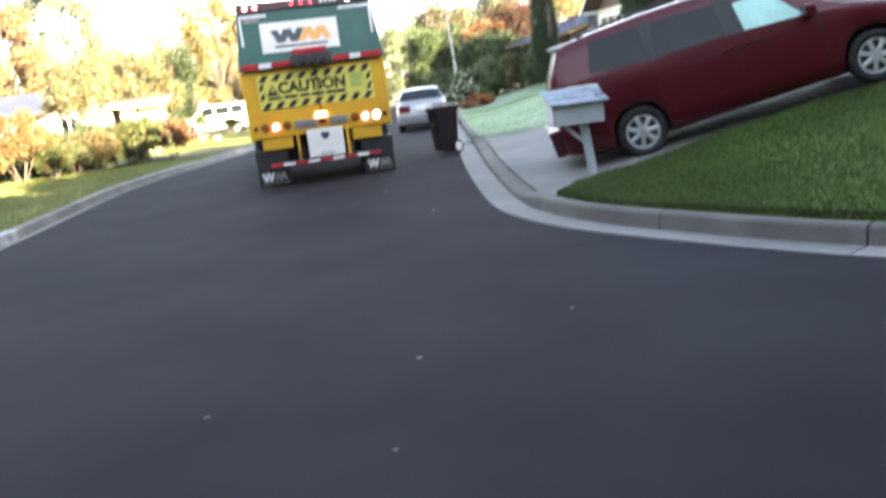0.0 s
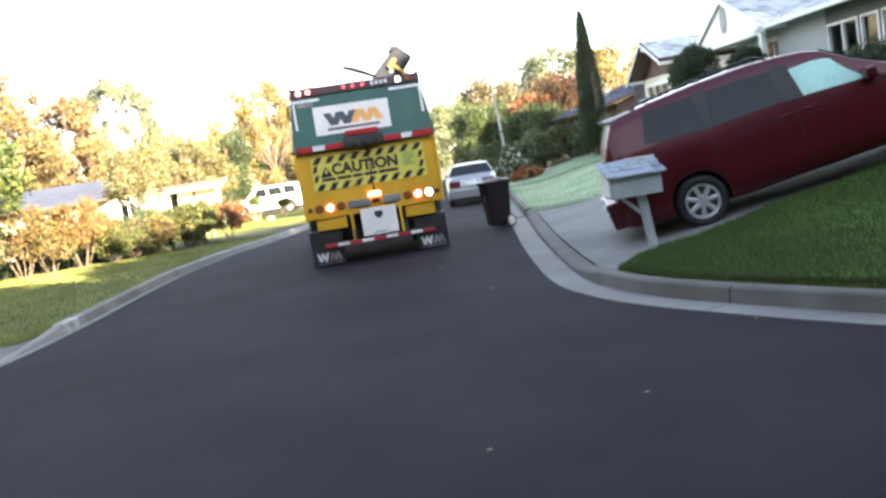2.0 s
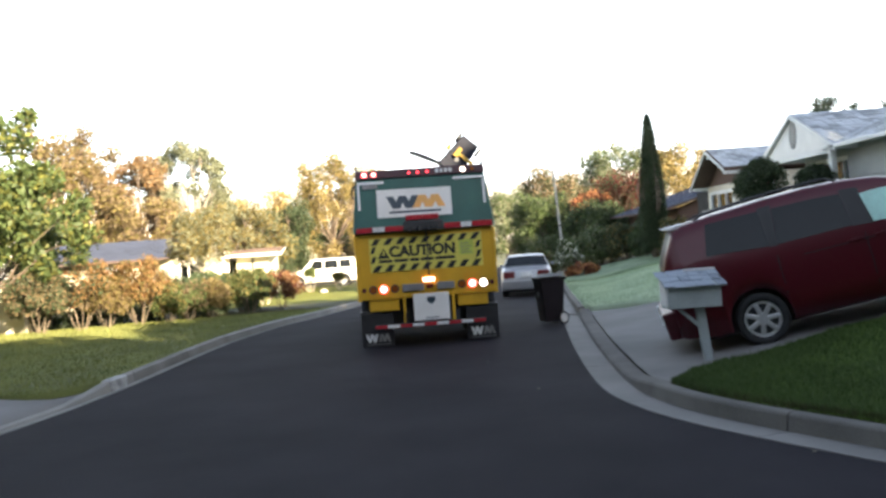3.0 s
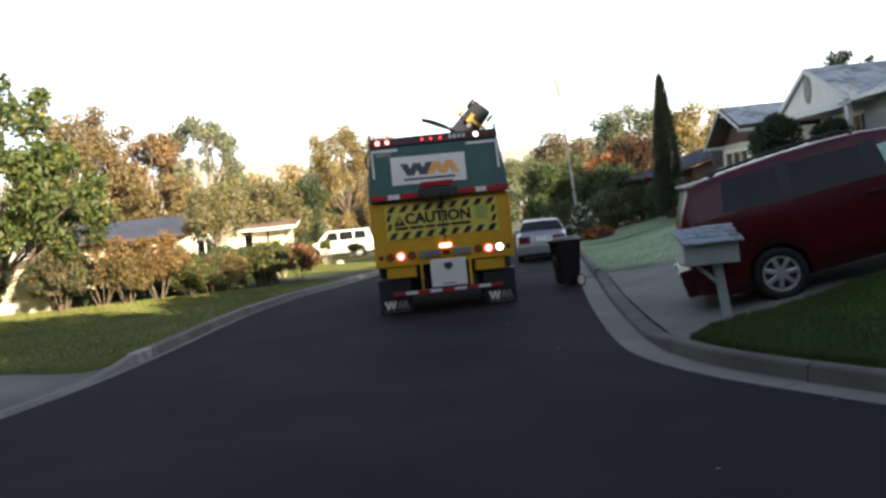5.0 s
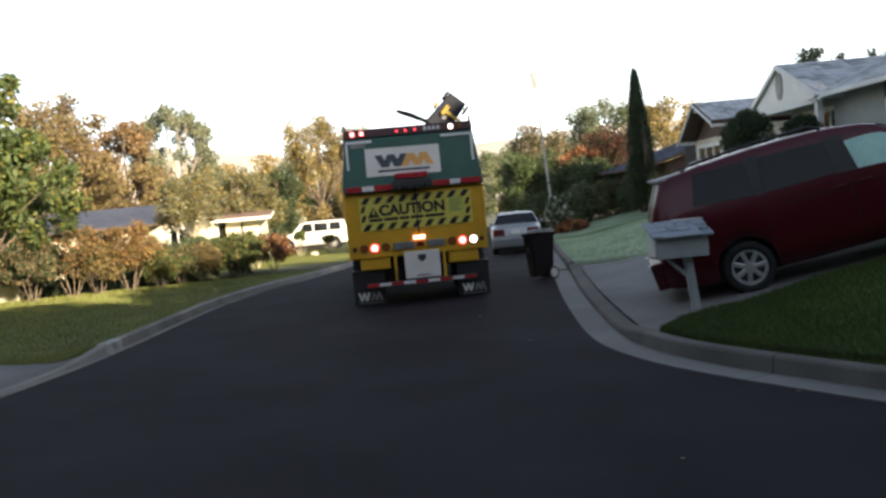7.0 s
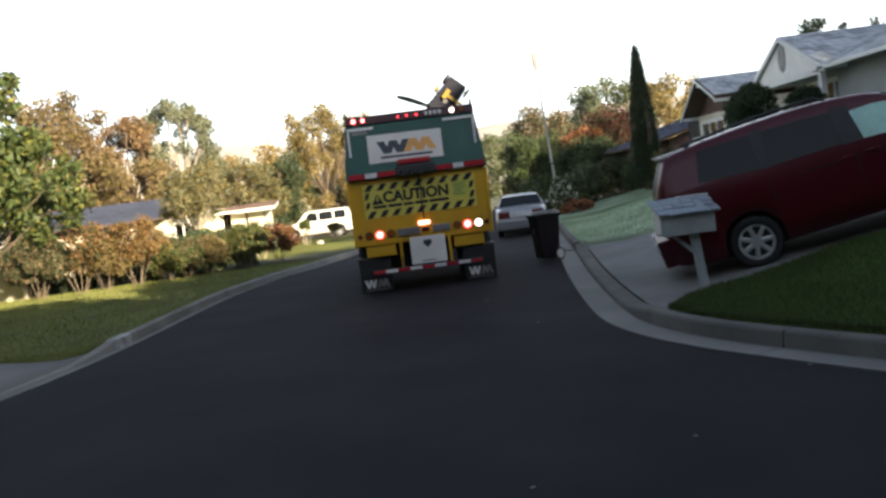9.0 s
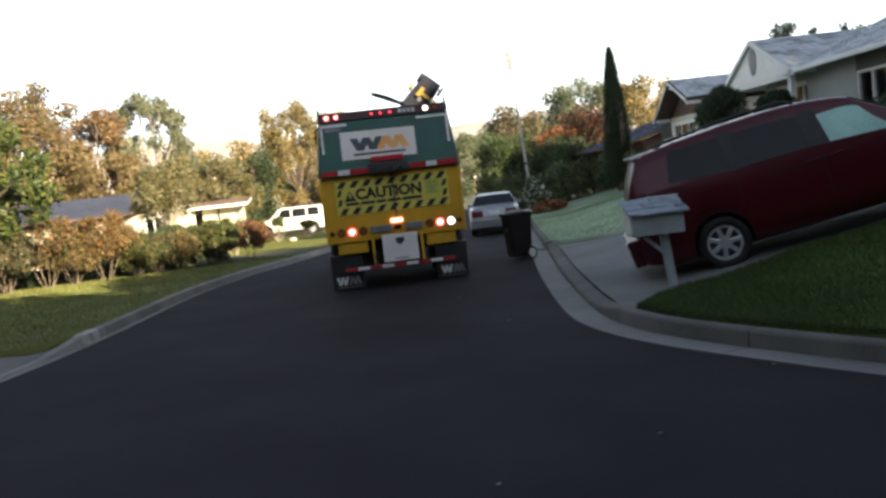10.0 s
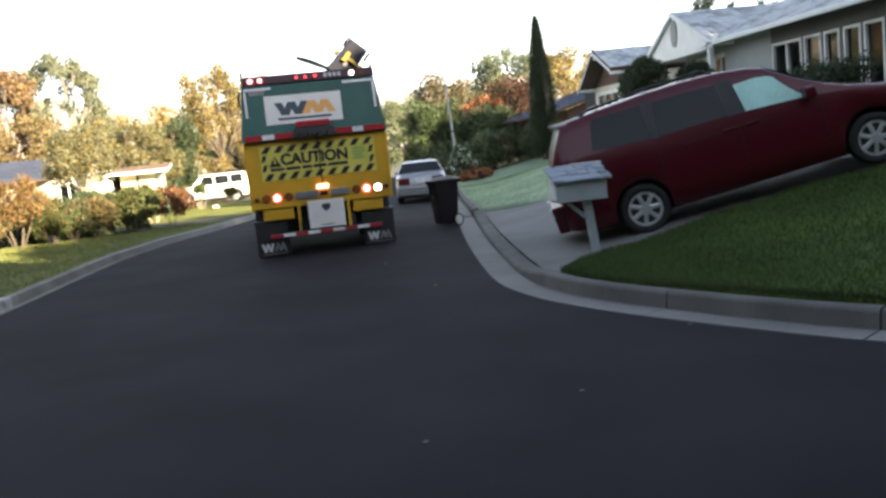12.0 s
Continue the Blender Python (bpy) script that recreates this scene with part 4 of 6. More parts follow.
for s in (-1, 1):
    for x0, x1 in ((0.5, 1.25), (1.35, 2.25), (2.35, 3.3)):
        part("side_window", SUV.pane([(x0, 0.05), (x1, 0.05), (min(x1, 2.95), 0.9), (x0 + 0.05, 0.9)], s), GLASS_DARK, suv)
    part("roof_rail", solid(rod, (0.6, s * 0.72, 1.92), (2.8, s * 0.72, 1.92), 0.02), BLACK, suv)
part("windscreen", SUV.screen(3.22, 3.74, 0.92, 0.92), GLASS_DARK, suv)
part("rear_window", SUV.screen(0.10, 0.30, 0.86, 0.86), GLASS_DARK, suv)

copy_thing(sedan, Matrix.Translation((8.9, 74.0, float(road_z(75)))) @ pose(0, 0, 0, 0, 0, 80.0))

# ---- lawns ----
def blades(name, a, b, count, height, width, mat, label, lift, seed):
    """Loose grass blades over a ruled patch."""
    rng = np.random.default_rng(seed)
    def along(line, u):
        line = np.asarray(line, float)
        s = np.r_[0, np.cumsum(np.linalg.norm(np.diff(line, axis=0), axis=1))]
        return np.stack([np.interp(u * s[-1], s, line[:, 0]), np.interp(u * s[-1], s, line[:, 1])], 1)
    u, v = rng.random(count), rng.random(count)[:, None]
    p = along(a, u) * (1 - v) + along(b, u) * v
    z = land_z(p[:, 0], p[:, 1]) + lift
    t = rng.random(count) * 2 * math.pi
    h = height * (0.5 + rng.random(count) * 0.8)
    d = np.stack([np.cos(t), np.sin(t)], 1) * width / 2
    lean = rng.normal(0, 0.35, (count, 2)) * h[:, None]
    verts = np.empty((count, 3, 3))
    verts[:, 0] = np.c_[p - d, z - 0.01]
    verts[:, 1] = np.c_[p + d, z - 0.01]
    verts[:, 2] = np.c_[p + lean, z + h]
    me = bpy.data.meshes.new(name)
    me.from_pydata(verts.reshape(-1, 3).tolist(), [], np.arange(count * 3).reshape(-1, 3).tolist())
    me.materials.append(mat)
    return tagged(new(name, me), label, "grass", kind="stuff")


corner_kerb = between(rback, -2.2, 9.0)[::-1]
near_edge = np.vstack([DRIVE_NEAR, [(13.5, 7.0)]])
ruled("lawn_corner", corner_kerb, near_edge, 60, 40, GRASS, 0.03, None, "short green mown lawn on the corner", "lawn", skirt=0.12)
BLADE = leaf_material("grass_blade", (0.048, 0.082, 0.022), (0.095, 0.145, 0.045), 0.25)
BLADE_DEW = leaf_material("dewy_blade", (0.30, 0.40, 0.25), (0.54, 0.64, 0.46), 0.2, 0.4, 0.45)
BLADE_DRY = leaf_material("dry_blade", (0.09, 0.12, 0.03), (0.24, 0.25, 0.08), 0.25)
blades("corner_grass", corner_kerb, near_edge, 90000, 0.05, 0.014, BLADE, "green mown grass blades", 0.03, 1)
# thatch colour, darkened for the shadow along the lawn's cut edge
THATCH = leaf_material("thatch", (0.022, 0.026, 0.010), (0.075, 0.075, 0.028), 0.15)
thatch_back = between(offset_line(RIGHT_LINE, 0.62), -2.2, 9.0)[::-1]
blades("lawn_edge_thatch", corner_kerb, thatch_back, 22000, 0.065, 0.014, THATCH, "brown-green thatch along the lawn's cut edge, darkened for shadow", 0.0, 4)
far_kerb = between(rback, 18.75, 33.5)
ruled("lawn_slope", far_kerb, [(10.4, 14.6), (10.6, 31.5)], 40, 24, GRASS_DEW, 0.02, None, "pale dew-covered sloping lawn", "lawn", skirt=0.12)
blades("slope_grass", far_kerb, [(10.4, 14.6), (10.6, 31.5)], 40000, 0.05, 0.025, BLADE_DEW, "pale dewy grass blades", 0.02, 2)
GRASS_DULL = material("dull_dewy_grass", (0.19, 0.26, 0.15), 0.75, vary=0.25, scale=0.8, fine=40, bump=0.8, depth=0.03, spec=0.25)
upper_kerb = between(rback, 33.9, 47)
ruled("lawn_upper", upper_kerb, [(11.5, 31.9), (15.0, 45.0)], 30, 20, GRASS_DULL, 0.10, None, "dull green dewy sloping lawn", "lawn", skirt=0.15)
left_kerb_back = np.vstack([[(-5.5, 11.4), (-5.1, 11.5)], between(lback, 12.0, 27.6)])
left_far = [(-18.0, 11.9), (-18.0, 21.0)]
ruled("lawn_left", left_kerb_back, left_far, 50, 40, GRASS_LEFT, 0.02, None, "mown yellow-green lawn partly in sun", "lawn", skirt=0.1)
blades("left_grass", left_kerb_back, left_far, 80000, 0.045, 0.02, BLADE_DRY, "yellow-green grass blades", 0.02, 3)
left_near = between(lback, -8.0, 12.1)


def apron_z(x, y):
    """Rises from the gutter to the level of the lots."""
    l = -signed(LEFT_LINE, x, y)
    return road_z(y) + 0.03 + 0.10 * np.clip(l - 0.28, 0, 1.3) + 0.012 * np.clip(l - 1.58, 0, 12)


ruled("walk_left", left_near, [(-18.0, -9.0), (-18.0, 12.0)], 40, 24, DRIVE, 0.004, apron_z, "grey concrete apron beside the lawn", "pavement", skirt=0.2)
ruled("planting_bed", between(lback, 27.4, 31.3), [(-13.0, 25.5), (-13.0, 30.8)], 14, 14, SOIL, 0.025, None, "dark bare soil of the shrub bed", "soil")
# grass colour made brighter and yellower for the sunlight on this lawn
SUN_TINTED = material("sun_tinted_grass", (0.16, 0.17, 0.035), 0.8, vary=0.25, scale=0.8, fine=40, bump=0.8, depth=0.03, spec=0.2)
ruled("lawn_far_left", between(lback, 31.0, 52), [(-13.0, 30.5), (-11.5, 54.0)], 30, 14, SUN_TINTED, 0.02, None, "bright lawn in front of the house, sunlight put into its colour", "lawn")

# ---- houses ----
ROOF = material("frosted_shingle", (0.25, 0.265, 0.28), 0.7, vary=0.3, scale=1.2, fine=30, bump=0.3, islands=0.35, second=(0.58, 0.61, 0.64))
ROOF_BROWN = material("brown_shingle", (0.10, 0.07, 0.06), 0.8, vary=0.25, scale=1.0, fine=30, bump=0.3, islands=0.3)
ROOF_BLUE = material("grey_blue_roof", (0.040, 0.050, 0.085), 0.8, vary=0.2, scale=0.6, fine=25, bump=0.2, islands=0.3)
GREY_WALL = material("grey_siding", (0.33, 0.34, 0.33), 0.75, vary=0.1, scale=1.0, fine=30, bump=0.15)
CREAM_WALL = material("cream_stucco", (0.62, 0.57, 0.46), 0.85, vary=0.1, scale=0.8, fine=50, bump=0.3)
TAN_WALL = material("tan_siding", (0.40, 0.38, 0.30), 0.8, vary=0.12, scale=1, fine=40, bump=0.2)
TRIM = material("white_trim", (0.74, 0.74, 0.72), 0.55, vary=0.06, scale=2, fine=40, bump=0.06)
ROOM = material("dark_room", (0.05, 0.047, 0.042), 0.9, vary=0.2, scale=1, fine=10, bump=0.0)
CURTAIN = material("yellow_curtain", (0.46, 0.36, 0.14), 0.9, vary=0.15, scale=2, fine=8, bump=0.2)
BRICK = material("house_brick", (0.095, 0.058, 0.045), 0.85, vary=0.2, scale=2, fine=60, bump=0.2, pieces=0.4)


def wall(name, parent, axis, at, thick, lo, hi, z0, z1, holes, mat, label=""):
    """A wall with openings (lo, hi, z0, z1) cut right through. axis 'x': the wall stands at x = at and runs along y."""
    bm = bmesh.new()
    cuts = sorted({lo, hi, *[h[0] for h in holes], *[h[1] for h in holes]})
    for a, b in zip(cuts, cuts[1:]):
        spans, z = [], z0
        for h in sorted((h for h in holes if h[0] <= a and h[1] >= b), key=lambda q: q[2]):
            spans.append((z, h[2]))
            z = h[3]
        spans.append((z, z1))
        for p, q in spans:
            if q - p > 0.001:
                if axis == "x":
                    box(bm, (at, a, p), (at + thick, b, q))
                else:
                    box(bm, (a, at, p), (b, at + thick, q))
    bmesh.ops.remove_doubles(bm, verts=bm.verts[:], dist=0.0005)
    return part(name, bm, mat, parent, label)


def window(parent, axis, at, lo, hi, z0, z1, panes=2, behind=None, out=-1, f=0.07, lap=0.06):
    """A framed window in an opening; out is the sign of the outer side."""
    def b(bm, p, q, d0, d1, za, zb, bev=0.0):
        d0, d1 = min(d0, d1), max(d0, d1)
        if axis == "x":
            box(bm, (at + d0, p, za), (at + d1, q, zb), bev)
        else:
            box(bm, (p, at + d0, za), (q, at + d1, zb), bev)
    frame_bm = bmesh.new()
    b(frame_bm, lo - lap, lo + f, 0.03 * out, 0.10, z0 - lap, z1 + lap)
    b(frame_bm, hi - f, hi + lap, 0.03 * out, 0.10, z0 - lap, z1 + lap)
    b(frame_bm, lo + f, hi - f, 0.03 * out, 0.10, z0 - lap, z0 + f)
    b(frame_bm, lo + f, hi - f, 0.03 * out, 0.10, z1 - f, z1 + lap)
    for k in range(1, panes):
        c = lo + (hi - lo) * k / panes
        b(frame_bm, c - 0.03, c + 0.03, 0.02 * out, 0.09, z0 + f, z1 - f)
    w = part("window", frame_bm, TRIM, parent, "white-framed window")
    for k in range(panes):
        p, q = lo + (hi - lo) * k / panes + 0.03, lo + (hi - lo) * (k + 1) / panes - 0.03
        pane = bmesh.new()
        b(pane, p, q, 0.045, 0.051, z0 + 0.05, z1 - 0.05)
        part("pane", pane, GLASS, w)
    if behind:
        c = bmesh.new()
        b(c, lo + 0.02, hi - 0.02, 0.16, 0.18, z0 - 0.05, z1 + 0.05)
        part("curtain", c, behind, w)
    return w


def roof_slope(name, parent, e0, e1, r1, r0, mat, thick=0.10, course=0.19, shake=0.26, seed=0, fascia=None):
    """A roof slope from eave e0-e1 up to ridge r0-r1: a deck covered with lapped shingles."""
    e0, e1, r1, r0 = (Vector(p) for p in (e0, e1, r1, r0))
    n = (e1 - e0).cross(r0 - e0).normalized()
    if n.z < 0:
        n = -n
    deck = bmesh.new()
    lo = [deck.verts.new(p - n * thick) for p in (e0, e1, r1, r0)]
    hi = [deck.verts.new(p) for p in (e0, e1, r1, r0)]
    deck.faces.new(lo[::-1]), deck.faces.new(hi)
    for i in range(4):
        deck.faces.new((lo[i], lo[(i + 1) % 4], hi[(i + 1) % 4], hi[i]))
    bmesh.ops.recalc_face_normals(deck, faces=deck.faces[:])
    d = part(name, deck, fascia or TRIM, parent)
    rng = random.Random(seed)
    rows_n = max(2, int((r0 - e0).length / course))
    verts, faces = [], []
    for k in range(rows_n):
        a, b = k / rows_n, min(1.0, (k + 1.25) / rows_n)
        la, lb = e0.lerp(r0, a), e0.lerp(r0, b)
        ra, rb = e1.lerp(r1, a), e1.lerp(r1, b)
        m = max(1, int((ra - la).length / shake))
        off = rng.random() / m
        us = [0] + [min(1, max(0, (i + off) / m)) for i in range(m)] + [1]
        for u0, u1 in zip(us, us[1:]):
            if u1 - u0 < 0.002:
                continue
            h = 0.018 + rng.random() * 0.022
            s = -0.02 * rng.random()
            p = [la.lerp(ra, u0 + 0.0008), la.lerp(ra, u1 - 0.0008), lb.lerp(rb, u1 - 0.0008), lb.lerp(rb, u0 + 0.0008)]
            drop = (la - lb).normalized() * s
            i = len(verts)
            verts += [p[0] + drop + n * 0.003, p[1] + drop + n * 0.003, p[0] + drop + n * h, p[1] + drop + n * h, p[2] + n * 0.008, p[3] + n * 0.008]
            faces += [(i, i + 1, i + 3, i + 2), (i + 2, i + 3, i + 4, i + 5), (i, i + 2, i + 5), (i + 1, i + 4, i + 3)]
    me = bpy.data.meshes.new("shingles")
    me.from_pydata([tuple(v) for v in verts], [], faces)
    me.materials.append(mat)
    ob = new("shingles", me)
    ob.parent = d
    tagged(ob, "frost-pale lapped shingles", kind="stuff")
    return d


def house(name, label):
    return thing(name, Matrix.Identity(4), label, "house", "houses along the street")


# house at the top of the driveway
A = house("corner_house", "grey single-storey house with shingle roof and two garage doors")
FX, FZ, EZ = 11.1, 1.0, 3.72
garage = [(8.4, 10.8, 1.3, 3.4), (11.4, 13.7, 1.3, 3.4)]
wins = [(15.00, 15.58, 1.85, 3.2), (15.72, 16.24, 1.85, 3.2), (16.42, 16.92, 1.85, 3.2), (17.06, 17.68, 1.85, 3.2), (17.82, 19.0, 1.85, 3.2)]
SHADE_CLOTH = material("grey_curtain", (0.30, 0.31, 0.31), 0.9, vary=0.12, scale=2, fine=12, bump=0.2)
wall("wall_front", A, "x", FX, 0.18, 2.0, 21.3, FZ - 0.5, EZ, garage + wins, GREY_WALL)
for k, w in enumerate(wins):
    window(A, "x", FX, w[0], w[1], w[2], w[3], 2 if k == 4 else 1, (None, SHADE_CLOTH, SHADE_CLOTH, CURTAIN, None)[k], -1, 0.035, 0.02)
wall("wall_end", A, "y", 1.82, 0.18, FX, 19.0, FZ - 0.5, EZ, [], GREY_WALL)
wall("wall_far_end", A, "y", 25.1, 0.18, FX + 2.2, 19.0, FZ - 0.5, EZ, [], GREY_WALL)
wall("wall_back", A, "x", 19.0, 0.18, 1.82, 25.28, FZ - 0.5, EZ, [], GREY_WALL)
part("floor", solid(box, (FX + 0.18, 2.0, FZ), (19.0, 25.1, 1.33)), ROOM, A)
part("room_partition", solid(box, (FX + 2.2, 2.0, 1.33), (FX + 2.3, 25.1, EZ)), ROOM, A)
for lo, hi, z0, z1 in garage:
    g = part("garage_door", solid(box, (FX + 0.05, lo, z0 - 0.02), (FX + 0.09, hi, z1)), WHITE, A, "white panelled garage door")
    for r in range(4):
        for c in range(4):
            w_, h_ = (hi - lo) / 4, (z1 - z0) / 4
            part("door_panel", bevelled(solid(box, (FX + 0.028, lo + c * w_ + 0.07, z0 + r * h_ + 0.06), (FX + 0.055, lo + (c + 1) * w_ - 0.07, z0 + (r + 1) * h_ - 0.06)), 0.012, 1), WHITE, g)
    for p, q in ((lo - 0.12, lo), (hi, hi + 0.12)):
        part("door_trim", solid(box, (FX - 0.025, p, z0 - 0.02), (FX + 0.05, q, z1 + 0.1)), TRIM, A)
    part("door_trim", solid(box, (FX - 0.025, lo, z1), (FX + 0.05, hi, z1 + 0.1)), TRIM, A)
DARK_BOARD = material("dark_boarding", (0.085, 0.09, 0.085), 0.7, vary=0.15, scale=1.5, fine=30, bump=0.1)
wall("window_boarding", A, "x", FX - 0.016, 0.013, 14.94, 19.06, 1.35, EZ - 0.05, wins, DARK_BOARD, "dark grey boarding between the windows")
# lap siding on the front
for k in range(10):
    z = 1.35 + 0.235 * k
    for lo, hi in ((2.0, 8.26), (10.94, 11.26), (13.84, 14.93), (19.07, 21.0)):
        part("siding_board", solid(hexa, (FX - 0.022, FX - 0.002, lo, hi, z), (FX - 0.006, FX - 0.002, lo, hi, z + 0.228)), GREY_WALL, A)
# main roof
roof_slope("roof_front", A, (FX - 0.55, 1.3, EZ - 0.12), (FX - 0.55, 21.6, EZ - 0.12), (14.8, 21.6, 5.25), (14.8, 1.3, 5.25), ROOF, seed=1)
roof_slope("roof_back", A, (19.6, 21.6, EZ - 0.12), (19.6, 1.3, EZ - 0.12), (14.8, 1.3, 5.20), (14.8, 21.6, 5.20), ROOF, seed=2, shake=0.6, fascia=ROOF)
part("gutter", bevelled(solid(box, (FX - 0.66, 1.3, EZ - 0.22), (FX - 0.56, 21.5, EZ - 0.11)), 0.02), TRIM, A, "white rain gutter")
part("gable_wall", solid(prism, [(FX, EZ), (19.1, EZ), (14.8, 5.2)], "y", 1.85, 1.98), GREY_WALL, A)
# porch gable towards the street
GY0, GY1, GYM, GZ1 = 21.15, 25.15, 23.25, 4.72
part("porch_gable", solid(prism, [(GY0 + 0.1, EZ - 0.14), (GY1 - 0.1, EZ - 0.14), (GYM, GZ1 - 0.14)], "x", FX - 0.57, FX - 0.45), WHITE, A, "white triangular porch gable")
oval = [(GYM - 0.02 + 0.21 * math.cos(a), 4.13 + 0.40 * math.sin(a)) for a in np.linspace(0, 2 * math.pi, 28, endpoint=False)]
vent = part("gable_vent", solid(prism, oval, "x", FX - 0.595, FX - 0.568), GREY_METAL, A, "grey oval louvred vent")
for k in range(7):
    z = 3.92 + 0.08 * k
    hw = 0.15 * math.sqrt(max(0.01, 1 - ((z - 4.17) / 0.36) ** 2))
    part("slat", solid(box, (FX - 0.61, GYM - 0.02 - hw, z), (FX - 0.596, GYM - 0.02 + hw, z + 0.03)), GREY_WALL, vent)
roof_slope("porch_roof_near", A, (19.6, GY0 - 0.35, EZ - 0.16), (FX - 0.6, GY0 - 0.35, EZ - 0.16), (FX - 0.6, GYM, GZ1), (19.6, GYM, GZ1), ROOF, seed=3)
roof_slope("porch_roof_far", A, (FX - 0.6, GY1 + 0.35, EZ - 0.16), (19.6, GY1 + 0.35, EZ - 0.16), (19.6, GYM, GZ1), (FX - 0.6, GYM, GZ1), ROOF, seed=4)
for y0, y1, za, zb in ((GY0 - 0.35, GYM, EZ - 0.3, GZ1 - 0.14), (GYM, GY1 + 0.35, GZ1 - 0.14, EZ - 0.3)):
    bm = bmesh.new()
    prism(bm, [(y0, za), (y1, zb), (y1, zb + 0.14), (y0, za + 0.14)], "x", FX - 0.66, FX - 0.61)
    part("barge_board", bm, TRIM, A, "white barge board")
part("porch_beam", solid(box, (FX - 0.58, GY0, EZ - 0.30), (FX - 0.42, GY1, EZ - 0.145)), TRIM, A)
for y in (GY0 + 0.06, GY1 - 0.06):
    part("porch_post", bevelled(solid(box, (FX - 0.57, y - 0.08, 1.2), (FX - 0.42, y + 0.08, EZ - 0.30)), 0.012), TRIM, A, "white square porch post")
pw = [(22.0, 24.3, 2.2, 3.35)]
wall("wall_porch", A, "x", FX + 0.6, 0.18, 21.0, 25.1, FZ - 0.5, EZ + 0.3, pw, GREY_WALL)
window(A, "x", FX + 0.6, 22.0, 24.3, 2.2, 3.35, 3, CURTAIN)
part("porch_side", solid(box, (FX, 21.3, FZ), (FX + 0.6, 21.42, EZ)), GREY_WALL, A)

# next house along
B = house("tan_house", "tan house with a deep street gable and white bay window")
BX, BE, NE, FE, AP = 11.0, 3.2, 28.30, 32.0, 30.05
wall("wall_front", B, "x", BX, 0.18, 28.6, 31.8, 0.4, BE, [(29.2, 31.5, 1.75, 2.95)], CREAM_WALL)
window(B, "x", BX, 29.2, 31.5, 1.75, 2.95, 3)
wall("wall_near", B, "y", 28.6, 0.18, BX + 0.18, 20.0, 0.4, BE + 0.3, [], CREAM_WALL)
wall("wall_far", B, "y", 36.2, 0.18, BX + 2.0, 20.0, 0.4, BE, [], TAN_WALL)
wall("wall_setback", B, "x", BX + 2.0, 0.18, 31.8, 36.2, 0.4, BE, [(33.2, 35.0, 1.8, 2.9)], TAN_WALL)
window(B, "x", BX + 2.0, 33.2, 35.0, 1.8, 2.9, 2)
# the dark brown puts the overhang's shade into the gable's colour
part("gable_wall", solid(prism, [(28.62, BE), (31.78, BE), (AP, 4.26), (28.62, 3.72)], "x", BX + 0.02, BX + 0.16), BRICK, B, "gable boards coloured dark brown for the overhang's shade")
roof_slope("roof_near", B, (20.4, NE, 3.70), (BX - 0.6, NE, 3.70), (BX - 0.6, AP, 4.5), (20.4, AP, 4.5), ROOF, seed=5, fascia=BRICK)
roof_slope("roof_far", B, (BX - 0.6, FE, BE), (20.4, FE, BE), (20.4, AP, 4.5), (BX - 0.6, AP, 4.5), ROOF, seed=6, fascia=BRICK)
roof_slope("roof_wing", B, (BX + 1.4, 32.0, BE - 0.2), (BX + 1.4, 36.8, BE - 0.2), (16.5, 36.8, 4.4), (16.5, 32.0, 4.4), ROOF, seed=7)
for y0, y1, za, zb in ((NE, AP, 3.56, 4.36), (AP, FE, 4.36, BE - 0.14)):
    part("barge_board", solid(prism, [(y0, za), (y1, zb), (y1, zb + 0.075), (y0, za + 0.075)], "x", BX - 0.66, BX - 0.61), TRIM, B)
for y, z in ((NE + 0.15, 3.62), (AP, 4.28), (FE - 0.2, BE + 0.02)):
    part("rafter_tail", bevelled(solid(box, (BX - 0.58, y - 0.06, z - 0.14), (BX, y + 0.06, z - 0.03)), 0.01), TRIM, B)
part("room_partition", solid(box, (BX + 1.0, 28.8, 0.4), (BX + 1.1, 36.1, BE)), ROOM, B)

# third house up the street, half hidden by the cypress
C = house("brown_house", "low brown brick house with a pale porch post")
wall("wall_front", C, "x", 12.4, 0.18, 40.5, 50.0, 0.2, 2.7, [(43.0, 45.0, 1.3, 2.3)], BRICK)
window(C, "x", 12.4, 43.0, 45.0, 1.3, 2.3, 2)
wall("wall_near", C, "y", 40.3, 0.18, 12.4, 21.0, 0.2, 2.7, [], BRICK)
roof_slope("roof_front", C, (11.4, 39.7, 2.62), (11.4, 50.6, 2.62), (16.5, 50.6, 4.1), (16.5, 39.7, 4.1), ROOF_BLUE, seed=8, fascia=ROOF_BROWN)
roof_slope("roof_back", C, (21.6, 50.6, 2.62), (21.6, 39.7, 2.62), (16.5, 39.7, 4.1), (16.5, 50.6, 4.1), ROOF_BLUE, seed=9, fascia=ROOF_BROWN)
part("gable_wall", solid(prism, [(12.4, 2.7), (20.8, 2.7), (16.5, 4.0)], "y", 40.32, 40.44), BRICK, C)
part("porch_post", bevelled(solid(box, (11.5, 40.2, 0.3), (11.75, 40.45, 2.6)), 0.02), TRIM, C)
part("room_partition", solid(box, (13.4, 40.5, 0.2), (13.5, 50.0, 2.7)), ROOM, C)

# sunlit house across the street
D = house("cream_house", "low cream stucco house in full sun behind shrubs")
DZ = -0.55
wall("wall_street", D, "y", 42.0, 0.18, -19.5, -10.4, DZ, 2.15, [(-12.3, -11.4, 0.6, 1.7), (-16.5, -15.0, 0.6, 1.7)], CREAM_WALL)
window(D, "y", 42.0, -12.3, -11.4, 0.6, 1.7, 2)
window(D, "y", 42.0, -16.5, -15.0, 0.6, 1.7, 2)
